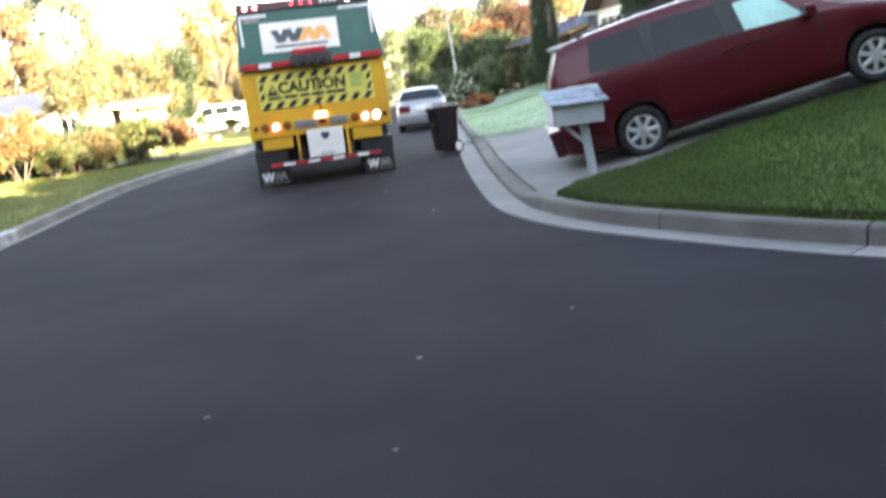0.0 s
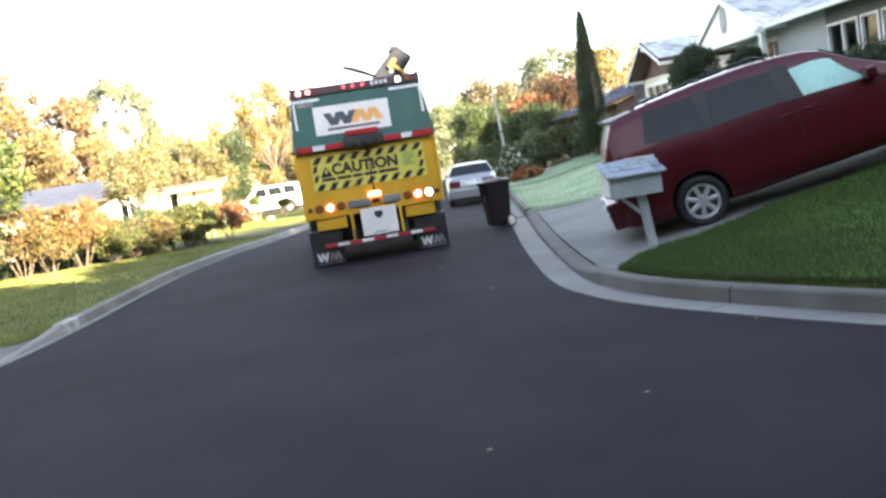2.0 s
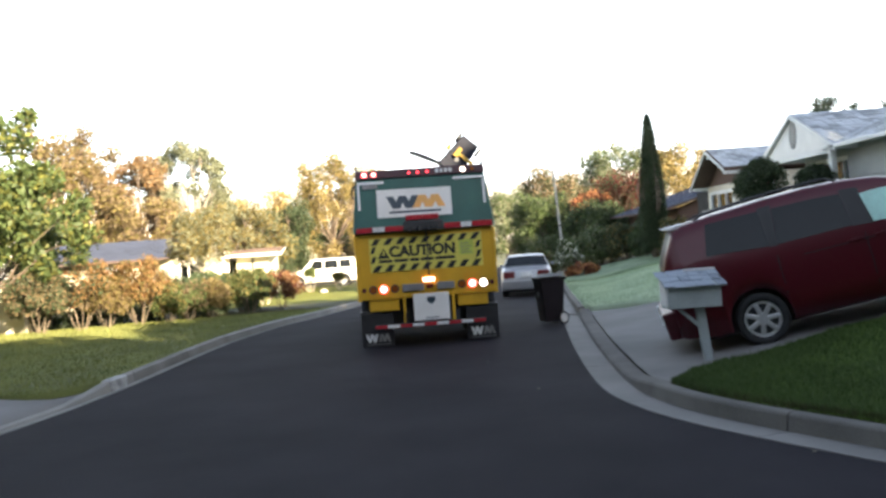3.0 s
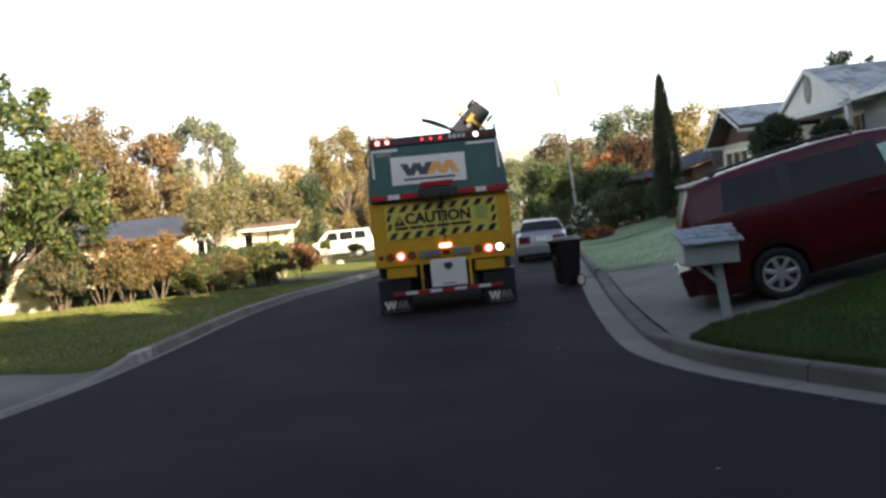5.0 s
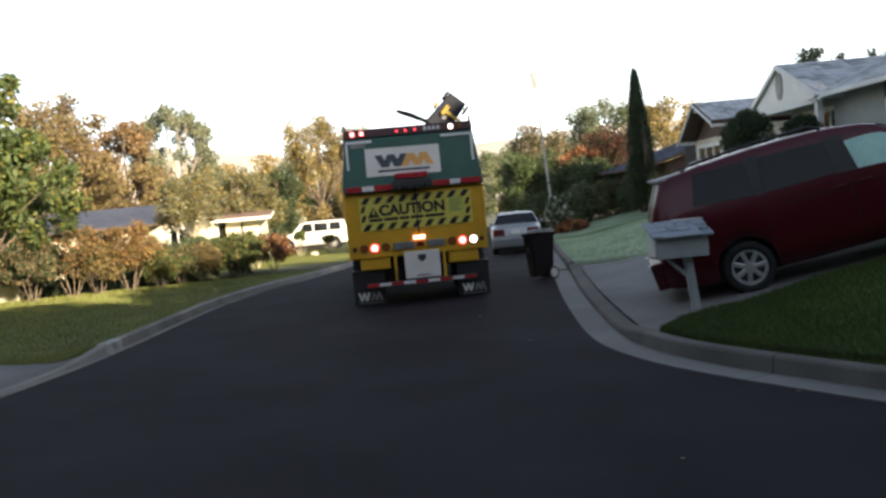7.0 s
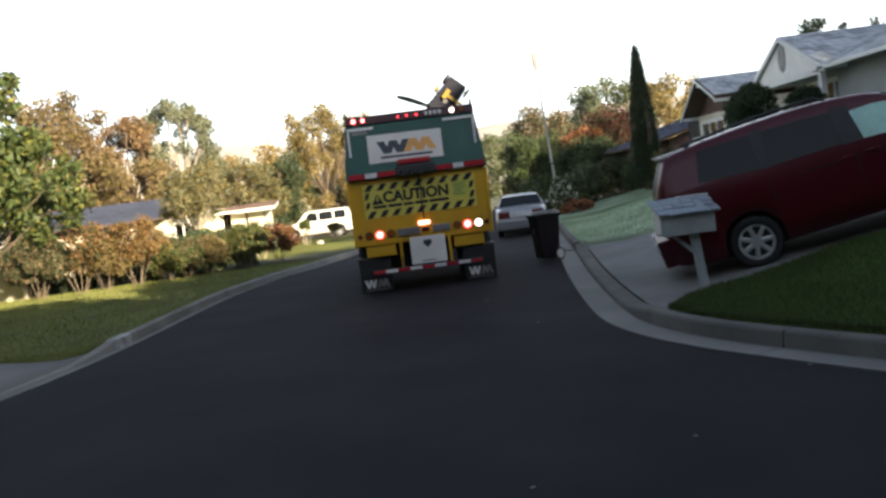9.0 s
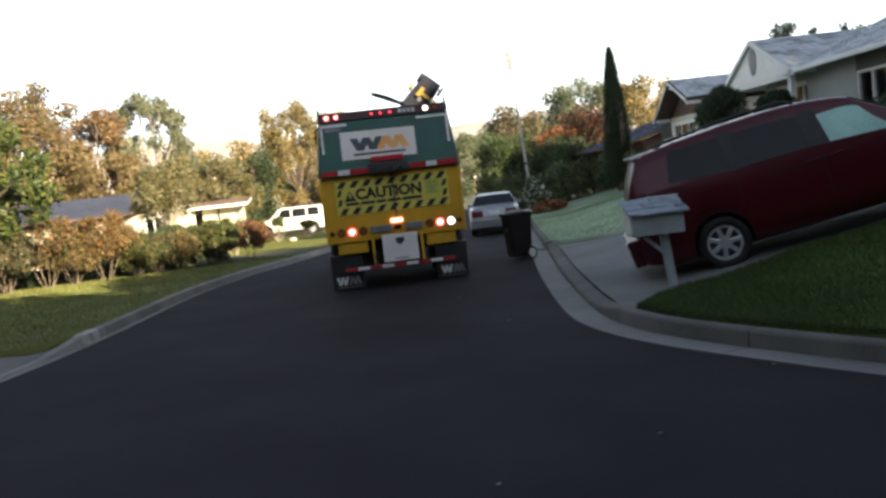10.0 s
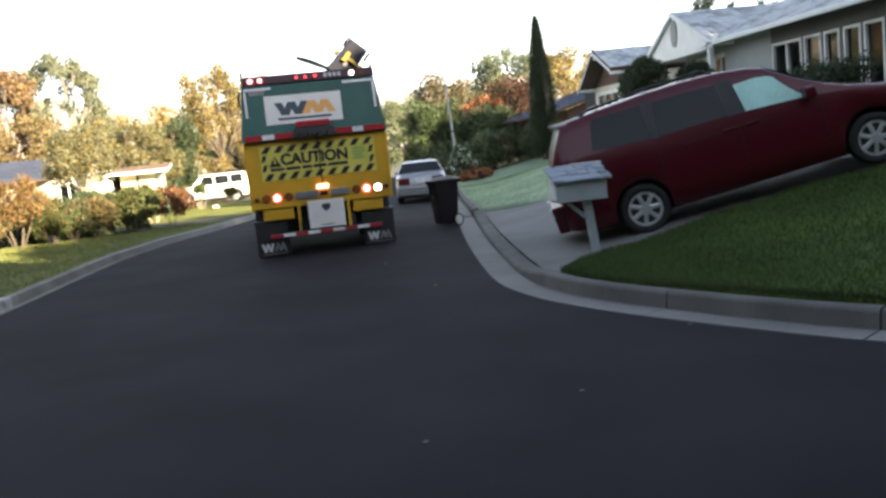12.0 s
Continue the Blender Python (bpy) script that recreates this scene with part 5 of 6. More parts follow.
wall("wall_side", D, "x", -10.58, 0.18, 42.18, 50.0, DZ, 2.15, [(44.0, 46.0, 0.5, 1.7)], CREAM_WALL)
window(D, "x", -10.40, 44.0, 46.0, 0.5, 1.7, 2, None, 1)
wall("wall_wing_front", D, "y", 44.0, 0.18, -9.9, -8.2, DZ, 1.95, [], CREAM_WALL)
wall("wall_wing_side", D, "x", -8.38, 0.18, 44.18, 46.5, DZ, 1.95, [], CREAM_WALL)
wall("wall_back", D, "y", 52.0, 0.18, -19.5, -10.4, DZ, 1.95, [], CREAM_WALL)
wall("wall_wing_back", D, "y", 46.5, 0.18, -10.4, -8.2, DZ, 1.95, [], CREAM_WALL)
wall("wall_left", D, "x", -19.5, 0.18, 42.18, 52.0, DZ, 2.15, [], CREAM_WALL)
part("floor", solid(box, (-19.3, 42.2, DZ), (-10.6, 52.0, DZ + 0.15)), ROOM, D)
# front slope in dark grey-blue: shade put into the brown roof's colour
roof_slope("roof_front", D, (-20.2, 41.3, 2.06), (-12.6, 41.3, 2.06), (-13.4, 46.0, 3.1), (-20.2, 46.0, 3.1), ROOF_BLUE, seed=10, course=0.3, shake=0.5, fascia=ROOF_BROWN)
roof_slope("roof_hip", D, (-12.6, 41.3, 2.06), (-9.9, 50.5, 2.06), (-13.4, 46.0, 3.1), (-13.4, 46.0, 3.1), ROOF_BROWN, seed=11, course=0.3, shake=0.5, fascia=ROOF_BROWN)
roof_slope("roof_back", D, (-9.9, 50.7, 2.06), (-20.2, 50.7, 2.06), (-20.2, 46.0, 3.1), (-13.4, 46.0, 3.1), ROOF_BROWN, seed=12, course=0.3, shake=0.5, fascia=ROOF_BROWN)
roof_slope("roof_wing", D, (-10.6, 43.3, 1.95), (-7.4, 43.3, 1.95), (-7.8, 47.0, 2.25), (-10.6, 47.0, 2.25), ROOF_BROWN, seed=13, course=0.3, shake=0.5, thick=0.12)
part("soffit_board", solid(box, (-9.6, 43.24, 1.80), (-7.42, 43.29, 1.93)), TRIM, D)
part("downpipe", solid(rod, (-9.05, 43.94, DZ + 0.1), (-9.05, 43.94, 1.75), 0.05, seg=10), STEEL, D)

garden_wall = thing("garden_wall", Matrix.Translation((-13.6, 23.6, float(land_z(-13.6, 23.6)) - 0.1)), "low cream stucco garden wall lit by the sun", "wall")
part("wall_body", bevelled(solid(box, (-3.2, -0.1, 0.0), (2.35, 0.1, 1.45)), 0.012), CREAM_WALL, garden_wall)
part("coping", bevelled(solid(box, (-3.24, -0.15, 1.452), (2.4, 0.15, 1.53)), 0.012), PALE_CONCRETE, garden_wall)

# ---- plants ----
BARK = material("bark", (0.13, 0.10, 0.075), 0.9, vary=0.3, scale=4, fine=50, bump=0.6, depth=0.02)
BARK_PALE = material("pale_bark", (0.32, 0.28, 0.22), 0.85, vary=0.25, scale=5, fine=50, bump=0.4, depth=0.015)
BARK_TWIG = material("twig_bark", (0.20, 0.16, 0.12), 0.85, vary=0.25, scale=5, fine=50, bump=0.3, depth=0.01)
LEAF = {
    "bright": leaf_material("leaf_bright", (0.055, 0.070, 0.022), (0.30, 0.31, 0.085), 0.4, 0.35, 1.3),
    "green": leaf_material("leaf_green", (0.035, 0.055, 0.020), (0.10, 0.14, 0.05), 0.3),
    "grey": leaf_material("leaf_grey_green", (0.10, 0.12, 0.075), (0.24, 0.25, 0.16), 0.35),
    "brown": leaf_material("leaf_brown", (0.10, 0.068, 0.042), (0.27, 0.20, 0.115), 0.35),
    "olive": leaf_material("leaf_olive", (0.08, 0.075, 0.025), (0.24, 0.19, 0.07), 0.35),
    "gold": leaf_material("leaf_gold", (0.20, 0.145, 0.055), (0.44, 0.34, 0.15), 0.4),
    "rust": leaf_material("leaf_rust", (0.13, 0.066, 0.030), (0.34, 0.20, 0.085), 0.35),
    "red": leaf_material("leaf_red", (0.05, 0.013, 0.013), (0.14, 0.040, 0.032), 0.3),
    "orange": leaf_material("leaf_orange", (0.28, 0.12, 0.05), (0.58, 0.29, 0.13), 0.4),
    "dark": leaf_material("leaf_dark", (0.026, 0.040, 0.020), (0.072, 0.098, 0.048), 0.25),
    "white": leaf_material("petal_white", (0.40, 0.42, 0.34), (0.72, 0.74, 0.66), 0.3),
}


def leaf_cloud(centres, radii, count, size, rng, flat=1.0):
    """Leaves as small bent quads spread through clumps, denser towards their skins."""
    centres, radii = np.asarray(centres, float), np.asarray(radii, float)
    w = radii ** 2
    k = rng.choice(len(centres), count, p=w / w.sum())
    d = rng.normal(size=(count, 3))
    d /= np.linalg.norm(d, axis=1)[:, None]
    r = radii[k] * rng.random(count) ** 0.42 * (0.85 + 0.3 * rng.random(count))
    p = centres[k] + d * r[:, None] * np.array([1, 1, flat])
    a = rng.normal(size=(count, 3))
    a /= np.linalg.norm(a, axis=1)[:, None]
    b = np.cross(a, rng.normal(size=(count, 3)))
    b /= np.linalg.norm(b, axis=1)[:, None]
    s = size * (0.6 + 0.8 * rng.random(count))[:, None]
    v = np.empty((count, 4, 3))
    v[:, 0], v[:, 1], v[:, 2], v[:, 3] = p - a * s, p + b * s * 0.45, p + a * s, p - b * s * 0.45
    return v.reshape(-1, 3)


def plant(name, base, label, category, group, kind_leaf, clumps, leaves, size, trunk, seed, bark=None, flat=1.0, mix=None, stems=None):
    """A trunk with limbs reaching into clumps of leaves. clumps: (x, y, z, r) from the base; trunk: (height, radius)."""
    if category == "tree" and group != BEHIND:
        leaves, size = int(leaves * 1.6), size * 0.78
    rng = np.random.default_rng(seed)
    t = thing(name, Matrix.Translation(base), label, category, group)
    wood = bmesh.new()
    fork = Vector((0, 0, trunk[0]))
    if stems:
        for k in range(stems):
            a = 2 * math.pi * (k + rng.random() * 0.5) / stems
            tip = Vector((math.cos(a) * trunk[0] * 0.55, math.sin(a) * trunk[0] * 0.55, trunk[0]))
            rod(wood, (0.05 * math.cos(a), 0.05 * math.sin(a), -0.15), tip, trunk[1], trunk[1] * 0.55, seg=7)
    else:
        mid = Vector((rng.normal(0, 0.03) * trunk[0], rng.normal(0, 0.03) * trunk[0], trunk[0] * 0.5))
        rod(wood, (0, 0, -0.3), mid, trunk[1] * 1.15, trunk[1] * 0.9, seg=10)
        rod(wood, mid, fork, trunk[1] * 0.92, trunk[1] * 0.75, seg=10)
    for x, y, z, r in clumps:
        c = Vector((x, y, z))
        start = fork if not stems else Vector((x * 0.4, y * 0.4, trunk[0] * 0.8))
        if (c - start).length > 0.15:
            knee = start.lerp(c, 0.5) + Vector(rng.normal(0, 0.06, 3)) * (c - start).length
            rod(wood, start, knee, trunk[1] * 0.5, trunk[1] * 0.3, seg=6)
            rod(wood, knee, c, trunk[1] * 0.3, trunk[1] * 0.1, seg=5)
            for _ in range(3):
                d = Vector(rng.normal(0, 1, 3)).normalized() * r * 0.8
                rod(wood, knee.lerp(c, 0.6), c + d, trunk[1] * 0.14, trunk[1] * 0.05, seg=4)
    part("trunk", wood, bark or BARK, t)
    sets = [(kind_leaf, 1.0)] if not mix else [(kind_leaf, 1 - mix[1]), (mix[0], mix[1])]
    for kind, share in sets:
        v = leaf_cloud([c[:3] for c in clumps], [c[3] for c in clumps], int(leaves * share), size, rng, flat)
        n = len(v) // 4
        me = bpy.data.meshes.new("crown")
        me.from_pydata(v.tolist(), [], np.arange(n * 4).reshape(-1, 4).tolist())
        me.materials.append(LEAF[kind])
        ob = new("crown", me)
        ob.parent = t
    return t


def crown(n, height, low, spread, r, seed, shape=0.55, depth=1.0):
    """Clumps that fill an uneven egg-shaped crown."""
    rng = np.random.default_rng(seed)
    out = []
    for k in range(n):
        u = (k + rng.random()) / n
        z = low + (height - low) * u
        w = spread * math.sin(math.pi * min(0.97, (u * (1 - shape) + shape * 0.35) ** 0.8 + 0.05)) * (0.65 + 0.5 * rng.random())
        a = k * 2.4 + rng.random() * 1.2
        out.append((w * math.cos(a), w * math.sin(a) * depth, z, r * (0.6 + 0.6 * rng.random())))
    return out


def at_land(x, y):
    return (x, y, float(land_z(x, y)))


TREES, BEHIND = "trees along the street", "tall trees behind the camera"
plant("tree", at_land(-12.5, 22.2), "leafy green tree with sun-yellowed leaves beside the lawn", "tree", TREES, "bright", [(1.35, 0.0, 6.2, 0.32), (1.2, 0.2, 5.6, 0.5), (2.3, 0.0, 5.7, 0.36), (2.05, -0.2, 5.1, 0.55), (0.4, 0.3, 5.2, 0.8), (-0.8, 0.0, 5.9, 0.9), (3.4, 0.0, 3.3, 0.5), (3.7, -0.4, 2.5, 0.5), (2.9, -0.5, 4.0, 0.5)] + crown(46, 4.5, 1.5, 3.3, 0.62, 11), 13500, 0.125, (1.6, 0.07), 11, BARK, 0.9, ("green", 0.72), 4)
plant("tree", (-21.6, 52.5, -0.6), "tall brown autumn tree behind the house", "tree", TREES, "brown", crown(40, 10.6, 2.5, 2.8, 1.05, 12), 11000, 0.17, (3.0, 0.22), 12, None, 0.9, ("olive", 0.4))
plant("tree", (-18.6, 54.5, -0.6), "brown autumn tree behind the house", "tree", TREES, "brown", crown(30, 9.0, 2.0, 2.0, 0.8, 13), 8000, 0.16, (3.0, 0.2), 13, None, 0.9, ("rust", 0.3))
plant("tree", (-16.6, 50.6, -0.5), "low brown bushy tree behind the roof", "tree", TREES, "brown", crown(26, 6.0, 1.5, 2.6, 1.0, 14), 8000, 0.15, (1.5, 0.18), 14, None, 0.8, ("olive", 0.5))
plant("tree", (-16.2, 58.5, -0.7), "grey-green tree with an open branching crown", "tree", TREES, "grey", crown(34, 10.4, 4.4, 3.1, 0.85, 15, 0.3), 9000, 0.15, (3.2, 0.22), 15, BARK_PALE, 0.85)
plant("tree", (-11.2, 48.5, -0.5), "olive-brown tree rising over the roofs", "tree", TREES, "olive", crown(30, 4.9, 1.8, 3.0, 0.85, 16), 9000, 0.13, (1.6, 0.16), 16, None, 0.9, ("grey", 0.35))
plant("tree", (-9.6, 36.0, -0.35), "small olive tree in front of the house", "tree", TREES, "olive", crown(22, 4.0, 2.2, 1.25, 0.5, 17, 0.4), 5000, 0.085, (1.5, 0.09), 17, BARK_PALE, 0.9, ("grey", 0.4))
plant("tree", (-12.0, 62.0, -0.8), "golden autumn tree in the distance", "tree", TREES, "gold", crown(24, 6.5, 1.5, 2.9, 1.0, 18), 6000, 0.16, (1.5, 0.18), 18)
plant("tree", (-6.8, 62.0, -0.8), "tall golden drooping birch", "tree", TREES, "gold", crown(46, 9.2, 1.5, 2.5, 0.85, 19, 0.62), 13000, 0.13, (3.0, 0.18), 19, BARK, 1.2, ("olive", 0.6))
plant("tree", (-3.9, 66.0, -0.9), "golden birch beyond the truck", "tree", TREES, "gold", crown(34, 8.2, 1.4, 2.6, 0.95, 20), 9000, 0.14, (2.5, 0.18), 20, BARK, 1.2, ("olive", 0.5))
plant("tree", (-9.6, 57.0, -0.7), "dark evergreen tree beside the house", "tree", TREES, "dark", crown(30, 5.6, 0.7, 1.5, 0.75, 21, 0.8), 9000, 0.11, (1.0, 0.15), 21)
plant("tree", (-8.2, 63.0, -0.8), "dark evergreen tree in the distance", "tree", TREES, "dark", crown(26, 4.2, 0.6, 2.2, 0.9, 22, 0.7), 8000, 0.13, (1.0, 0.15), 22)

SHRUBS = "shrubs along the lawn"
for x, y, h, w, kind, second, seed, label in (
        (-4.95, 28.5, 1.15, 0.62, "rust", "red", 31, "red-brown autumn shrub at the end of the bed"),
        (-5.75, 27.2, 1.30, 0.62, "green", "olive", 32, "dense dark green shrub in the bed"),
        (-6.60, 25.6, 1.05, 0.55, "olive", "brown", 33, "brown-green rounded shrub in the bed"),
        (-7.15, 25.2, 0.95, 0.50, "green", "brown", 34, "small dark green shrub in the bed"),
        (-7.60, 24.7, 0.95, 0.50, "green", "olive", 35, "small green shrub in the bed"),
        (-8.25, 24.0, 1.75, 0.80, "rust", "olive", 36, "rusty autumn shrub with many bare stems"),
        (-9.00, 23.6, 1.30, 0.55, "olive", "brown", 37, "olive shrub in deep shade"),
        # dark leaves in these two put the tree's shade into the colour
        (-9.55, 23.2, 1.75, 0.80, "rust", "dark", 38, "rusty brown-leaved tall shrub, darkened for the tree's shade"),
        (-10.4, 22.6, 1.50, 0.75, "dark", "brown", 39, "brown shrub under the tree, darkened for its shade"),
        (-10.7, 22.9, 1.30, 0.60, "dark", "brown", 40, "dark shrub under the tree"),
        (-13.7, 20.9, 1.50, 0.90, "dark", "green", 41, "dark green shrub under the tree"),
        (-14.2, 20.6, 1.60, 1.00, "green", "bright", 42, "broad green shrub at the end of the lawn")):
    z = land_z(x, y) + 0.02
    plant("shrub", (x, y, float(z)), label, "shrub", SHRUBS, kind, crown(22, h, h * 0.42, w, 0.27, seed, 0.45), 5600, 0.045, (h * 0.45, 0.014), seed, BARK_TWIG, 0.9, (second, 0.4), 6)
for x, y, h, w, kind, second, seed, label in (
        (-7.7, 33.5, 1.3, 0.7, "green", "olive", 51, "clipped green shrub by the cream wall"),
        (-9.2, 34.5, 1.3, 0.8, "green", "dark", 52, "dark green shrub by the cream wall"),
        (-6.3, 32.5, 1.2, 0.5, "dark", "green", 53, "small pointed dark conifer by the house"),
        (-12.0, 31.5, 1.2, 1.1, "dark", "green", 54, "dark hedge shrub behind the bed"),
        (-10.2, 29.5, 1.1, 1.0, "dark", "brown", 55, "dark hedge shrub behind the bed"),
        (-14.0, 27.5, 1.3, 1.3, "dark", "green", 56, "dark hedge shrub behind the bed"),
        (-8.0, 57.8, 2.7, 0.45, "olive", "white", 57, "pale flowering shrub near the parked car"),
        (-6.2, 44.5, 1.2, 0.24, "green", "bright", 58, "small clipped tree on the sunny lawn"),
        (-4.9, 46.5, 0.9, 0.28, "olive", "green", 59, "small clipped tree on the sunny lawn")):
    plant("shrub", at_land(x, y), label, "shrub", SHRUBS, kind, crown(14, h, h * (0.4 if w > 0.29 else 0.72), w, 0.32 if w > 0.29 else 0.15, seed, 0.45), 2600, 0.06, (h * 0.5, 0.03), seed, BARK_PALE, 0.8, (second, 0.35), 4)

for k in range(8):
    x, y = -6.2 - 0.95 * k, 28.0 - 0.62 * k
    plant("shrub", at_land(x, y), "dark green hedge shrub at the back of the bed", "shrub", SHRUBS, "dark", crown(16, 1.15, 0.12, 0.6, 0.32, 150 + k, 0.45), 4600, 0.05, (0.3, 0.03), 150 + k, None, 0.9, None, 4)

# uphill side
def cypress():
    """Clumps in a slim, straight-sided cone."""
    rng = np.random.default_rng(61)
    cl = []
    for k in range(110):
        u = (k + rng.random()) / 110
        w = 0.64 * (1 - u) ** 0.62 + 0.05
        a = k * 2.4 + rng.random() * 0.5
        cl.append((w * 0.62 * math.cos(a), w * 0.62 * math.sin(a), 0.25 + 5.60 * u, 0.38 * w + 0.05))
    return cl


plant("cypress", (10.0, 36.0, 0.85), "tall narrow dark green cypress", "tree", TREES, "dark", cypress(), 60000, 0.045, (0.3, 0.10), 61, None, 1.7)
for x, y, zb, h, w, r, kind, second, n, size, seed, label in (
        # grey leaves on these three put distance haze into the colour
        (7.9, 80, -1.2, 6.6, 3.2, 1.2, "grey", "green", 8000, 0.19, 62, "green tree far up the street, greyed for haze"),
        (3.6, 92, -1.4, 6.4, 3.6, 1.3, "grey", "green", 8000, 0.20, 63, "green tree at the bend, greyed for haze"),
        (13.0, 95, -1.0, 7.5, 3.6, 1.4, "grey", "green", 8000, 0.20, 64, "green tree at the bend, greyed for haze"),
        (9.8, 63, -0.6, 6.8, 2.3, 0.95, "brown", "dark", 9000, 0.14, 65, "brown autumn tree beside the street"),
        (8.4, 58, -0.6, 5.0, 1.7, 0.8, "green", "dark", 7500, 0.12, 66, "dull green tree beside the street"),
        (11.2, 55, 0.2, 4.0, 1.75, 0.42, "orange", "red", 6000, 0.10, 67, "orange autumn tree lit by the sun"),
        (11.0, 52.4, 0.0, 3.25, 1.9, 0.7, "dark", "green", 7000, 0.12, 68, "dark green tree under the orange one"),
        # grey leaves again stand for haze
        (18.5, 76, 1.0, 8.0, 3.6, 1.3, "grey", "green", 9000, 0.18, 69, "broad green tree behind the houses, greyed for haze"),
        # both red trees: darkened leaves stand for the shade on them
        (13.2, 55.5, 0.8, 4.5, 1.5, 0.7, "red", "dark", 7000, 0.10, 70, "red-leaved tree beside the house, darkened for shade"),
        (14.5, 58, 0.8, 4.0, 2.0, 0.8, "red", "dark", 7000, 0.11, 71, "red-leaved tree with shade put into its leaf colour"),
        (24.0, 76, 1.2, 7.4, 3.6, 1.2, "olive", "gold", 8000, 0.18, 72, "sunny olive tree behind the houses"),
        (17.6, 34.5, 1.4, 5.2, 1.0, 0.4, "grey", "green", 3500, 0.10, 73, "thin grey-green tree behind the roof"),
        (19.6, 34.0, 1.4, 4.9, 0.7, 0.35, "grey", "green", 2000, 0.10, 74, "thin grey-green tree behind the roof")):
    plant("tree", (x, y, zb), label, "tree", TREES, kind, crown(26, h, h * 0.22, w, r, seed), n, size, (h * 0.25, 0.16), seed, None, 0.9, (second, 0.4))
FRONT = "shrubs before the houses"
for x, y, h, w, r, kind, second, n, seed, label in (
        # the farther dark shrubs take lighter leaf colours to stand for haze
        (8.7, 46.5, 1.9, 0.9, 0.5, "green", "grey", 4500, 81, "rounded shrub at the lawn's end, leaves paled for haze"),
        (9.9, 47.5, 2.0, 1.0, 0.5, "green", "grey", 4500, 82, "shrub at the lawn's end, leaves paled for haze"),
        (11.0, 46.0, 1.9, 0.9, 0.5, "dark", "olive", 4500, 83, "dark shrub by the brown house"),
        (11.6, 43.0, 1.5, 0.8, 0.4, "green", "dark", 4000, 84, "green shrub by the brown house"),
        (10.7, 38.6, 1.6, 0.8, 0.4, "dark", "green", 4000, 85, "dark shrub beside the cypress"),
        (7.6, 54.0, 2.4, 1.2, 0.6, "green", "grey", 4500, 86, "tall shrub beside the street, leaves paled for haze"),
        (7.0, 50.5, 1.4, 0.8, 0.4, "green", "olive", 3500, 87, "low shrub beside the street, leaves paled for haze"),
        (6.78, 39.9, 1.75, 0.50, 0.30, "green", "white", 3600, 88, "white-flowering bush round the lamp post"),
        (7.35, 39.3, 0.6, 0.7, 0.22, "orange", "red", 3000, 89, "low red-leaved border planting"),
        (10.3, 33.4, 1.4, 0.7, 0.4, "olive", "dark", 3500, 90, "olive shrub in front of the tan house"),
        (10.2, 26.3, 1.3, 0.6, 0.4, "dark", "green", 3500, 91, "dark shrub between the houses")):
    plant("shrub", at_land(x, y), label, "shrub", FRONT, kind, crown(18, h, h * 0.25, w, r, seed, 0.5), n, 0.075, (h * 0.35, 0.04), seed, None, 0.9, (second, 0.35), 4)


def ball(n, r, cz, seed):
    rng = np.random.default_rng(seed)
    out = []
    for _ in range(n):
        d = rng.normal(size=3)
        d /= np.linalg.norm(d)
        out.append((*(d[:2] * r * 0.72), cz + d[2] * r * 0.72, r * 0.34))
    return out


plant("topiary", at_land(9.1, 22.2), "clipped dark green round bush before the porch", "shrub", FRONT, "dark", ball(60, 0.70, 1.95, 95), 14000, 0.04, (1.2, 0.06), 95)
plant("topiary", at_land(10.25, 21.5), "smaller clipped dark green round bush", "shrub", FRONT, "dark", ball(50, 0.58, 1.52, 96), 11000, 0.04, (0.9, 0.05), 96)
hedge_rng = np.random.default_rng(97)
for k in range(6):
    y = 14.75 + 0.85 * k
    cl = [(hedge_rng.uniform(-0.3, 0.3), hedge_rng.uniform(-0.4, 0.4), hedge_rng.uniform(0.15, 1.1), 0.28) for _ in range(28)]
    plant("hedge_shrub", at_land(9.95, y), "clipped dark green hedge under the windows", "shrub", "hedge under the windows", "dark", cl, 4500, 0.045, (0.3, 0.03), 100 + k, None, 1.0, None, 4)

# unseen tall trees added behind the camera to keep the low sun off the road
u_dir, w_dir = Vector((math.cos(SUN_AZ), math.sin(SUN_AZ), 0)), Vector((-math.sin(SUN_AZ), math.cos(SUN_AZ), 0))
tall = None
for k, w in enumerate((-26, -21, -16, -11.5, -7, -2.5, 2, 6.5, 11, 16, 21, 26, 31, 36, 41)):
    up = 1.0 if w < 24 else 1.5
    p = u_dir * (13.0 + 0.8 * (k % 2)) + w_dir * w
    m = Matrix.Translation((p.x, p.y, float(land_z(p.x, p.y)) - 0.1)) @ pose(0, 0, 0, 0, 0, 67 * k) @ Matrix.Diagonal((1, 1, up, 1))
    if tall is None:
        tall = plant("tree", m.translation, "unseen tall dense dark tree added to block the sun", "tree", BEHIND, "dark", crown(76, 11.3, 0.8, 2.9, 1.25, 201, 0.75), 10500, 0.37, (2.5, 0.25), 201, None, 1.0, ("green", 0.4))
    else:
        copy_thing(tall, m)
for k, w in enumerate(range(-24, 40, 5)):
    p = u_dir * (18.5 + 0.9 * (k % 3)) + w_dir * w
    copy_thing(tall, Matrix.Translation((p.x, p.y, float(land_z(p.x, p.y)) - 0.1)) @ pose(0, 0, 0, 0, 0, 31 + 83 * k) @ Matrix.Diagonal((1, 1, 1.0 if w < 24 else 1.6, 1)))
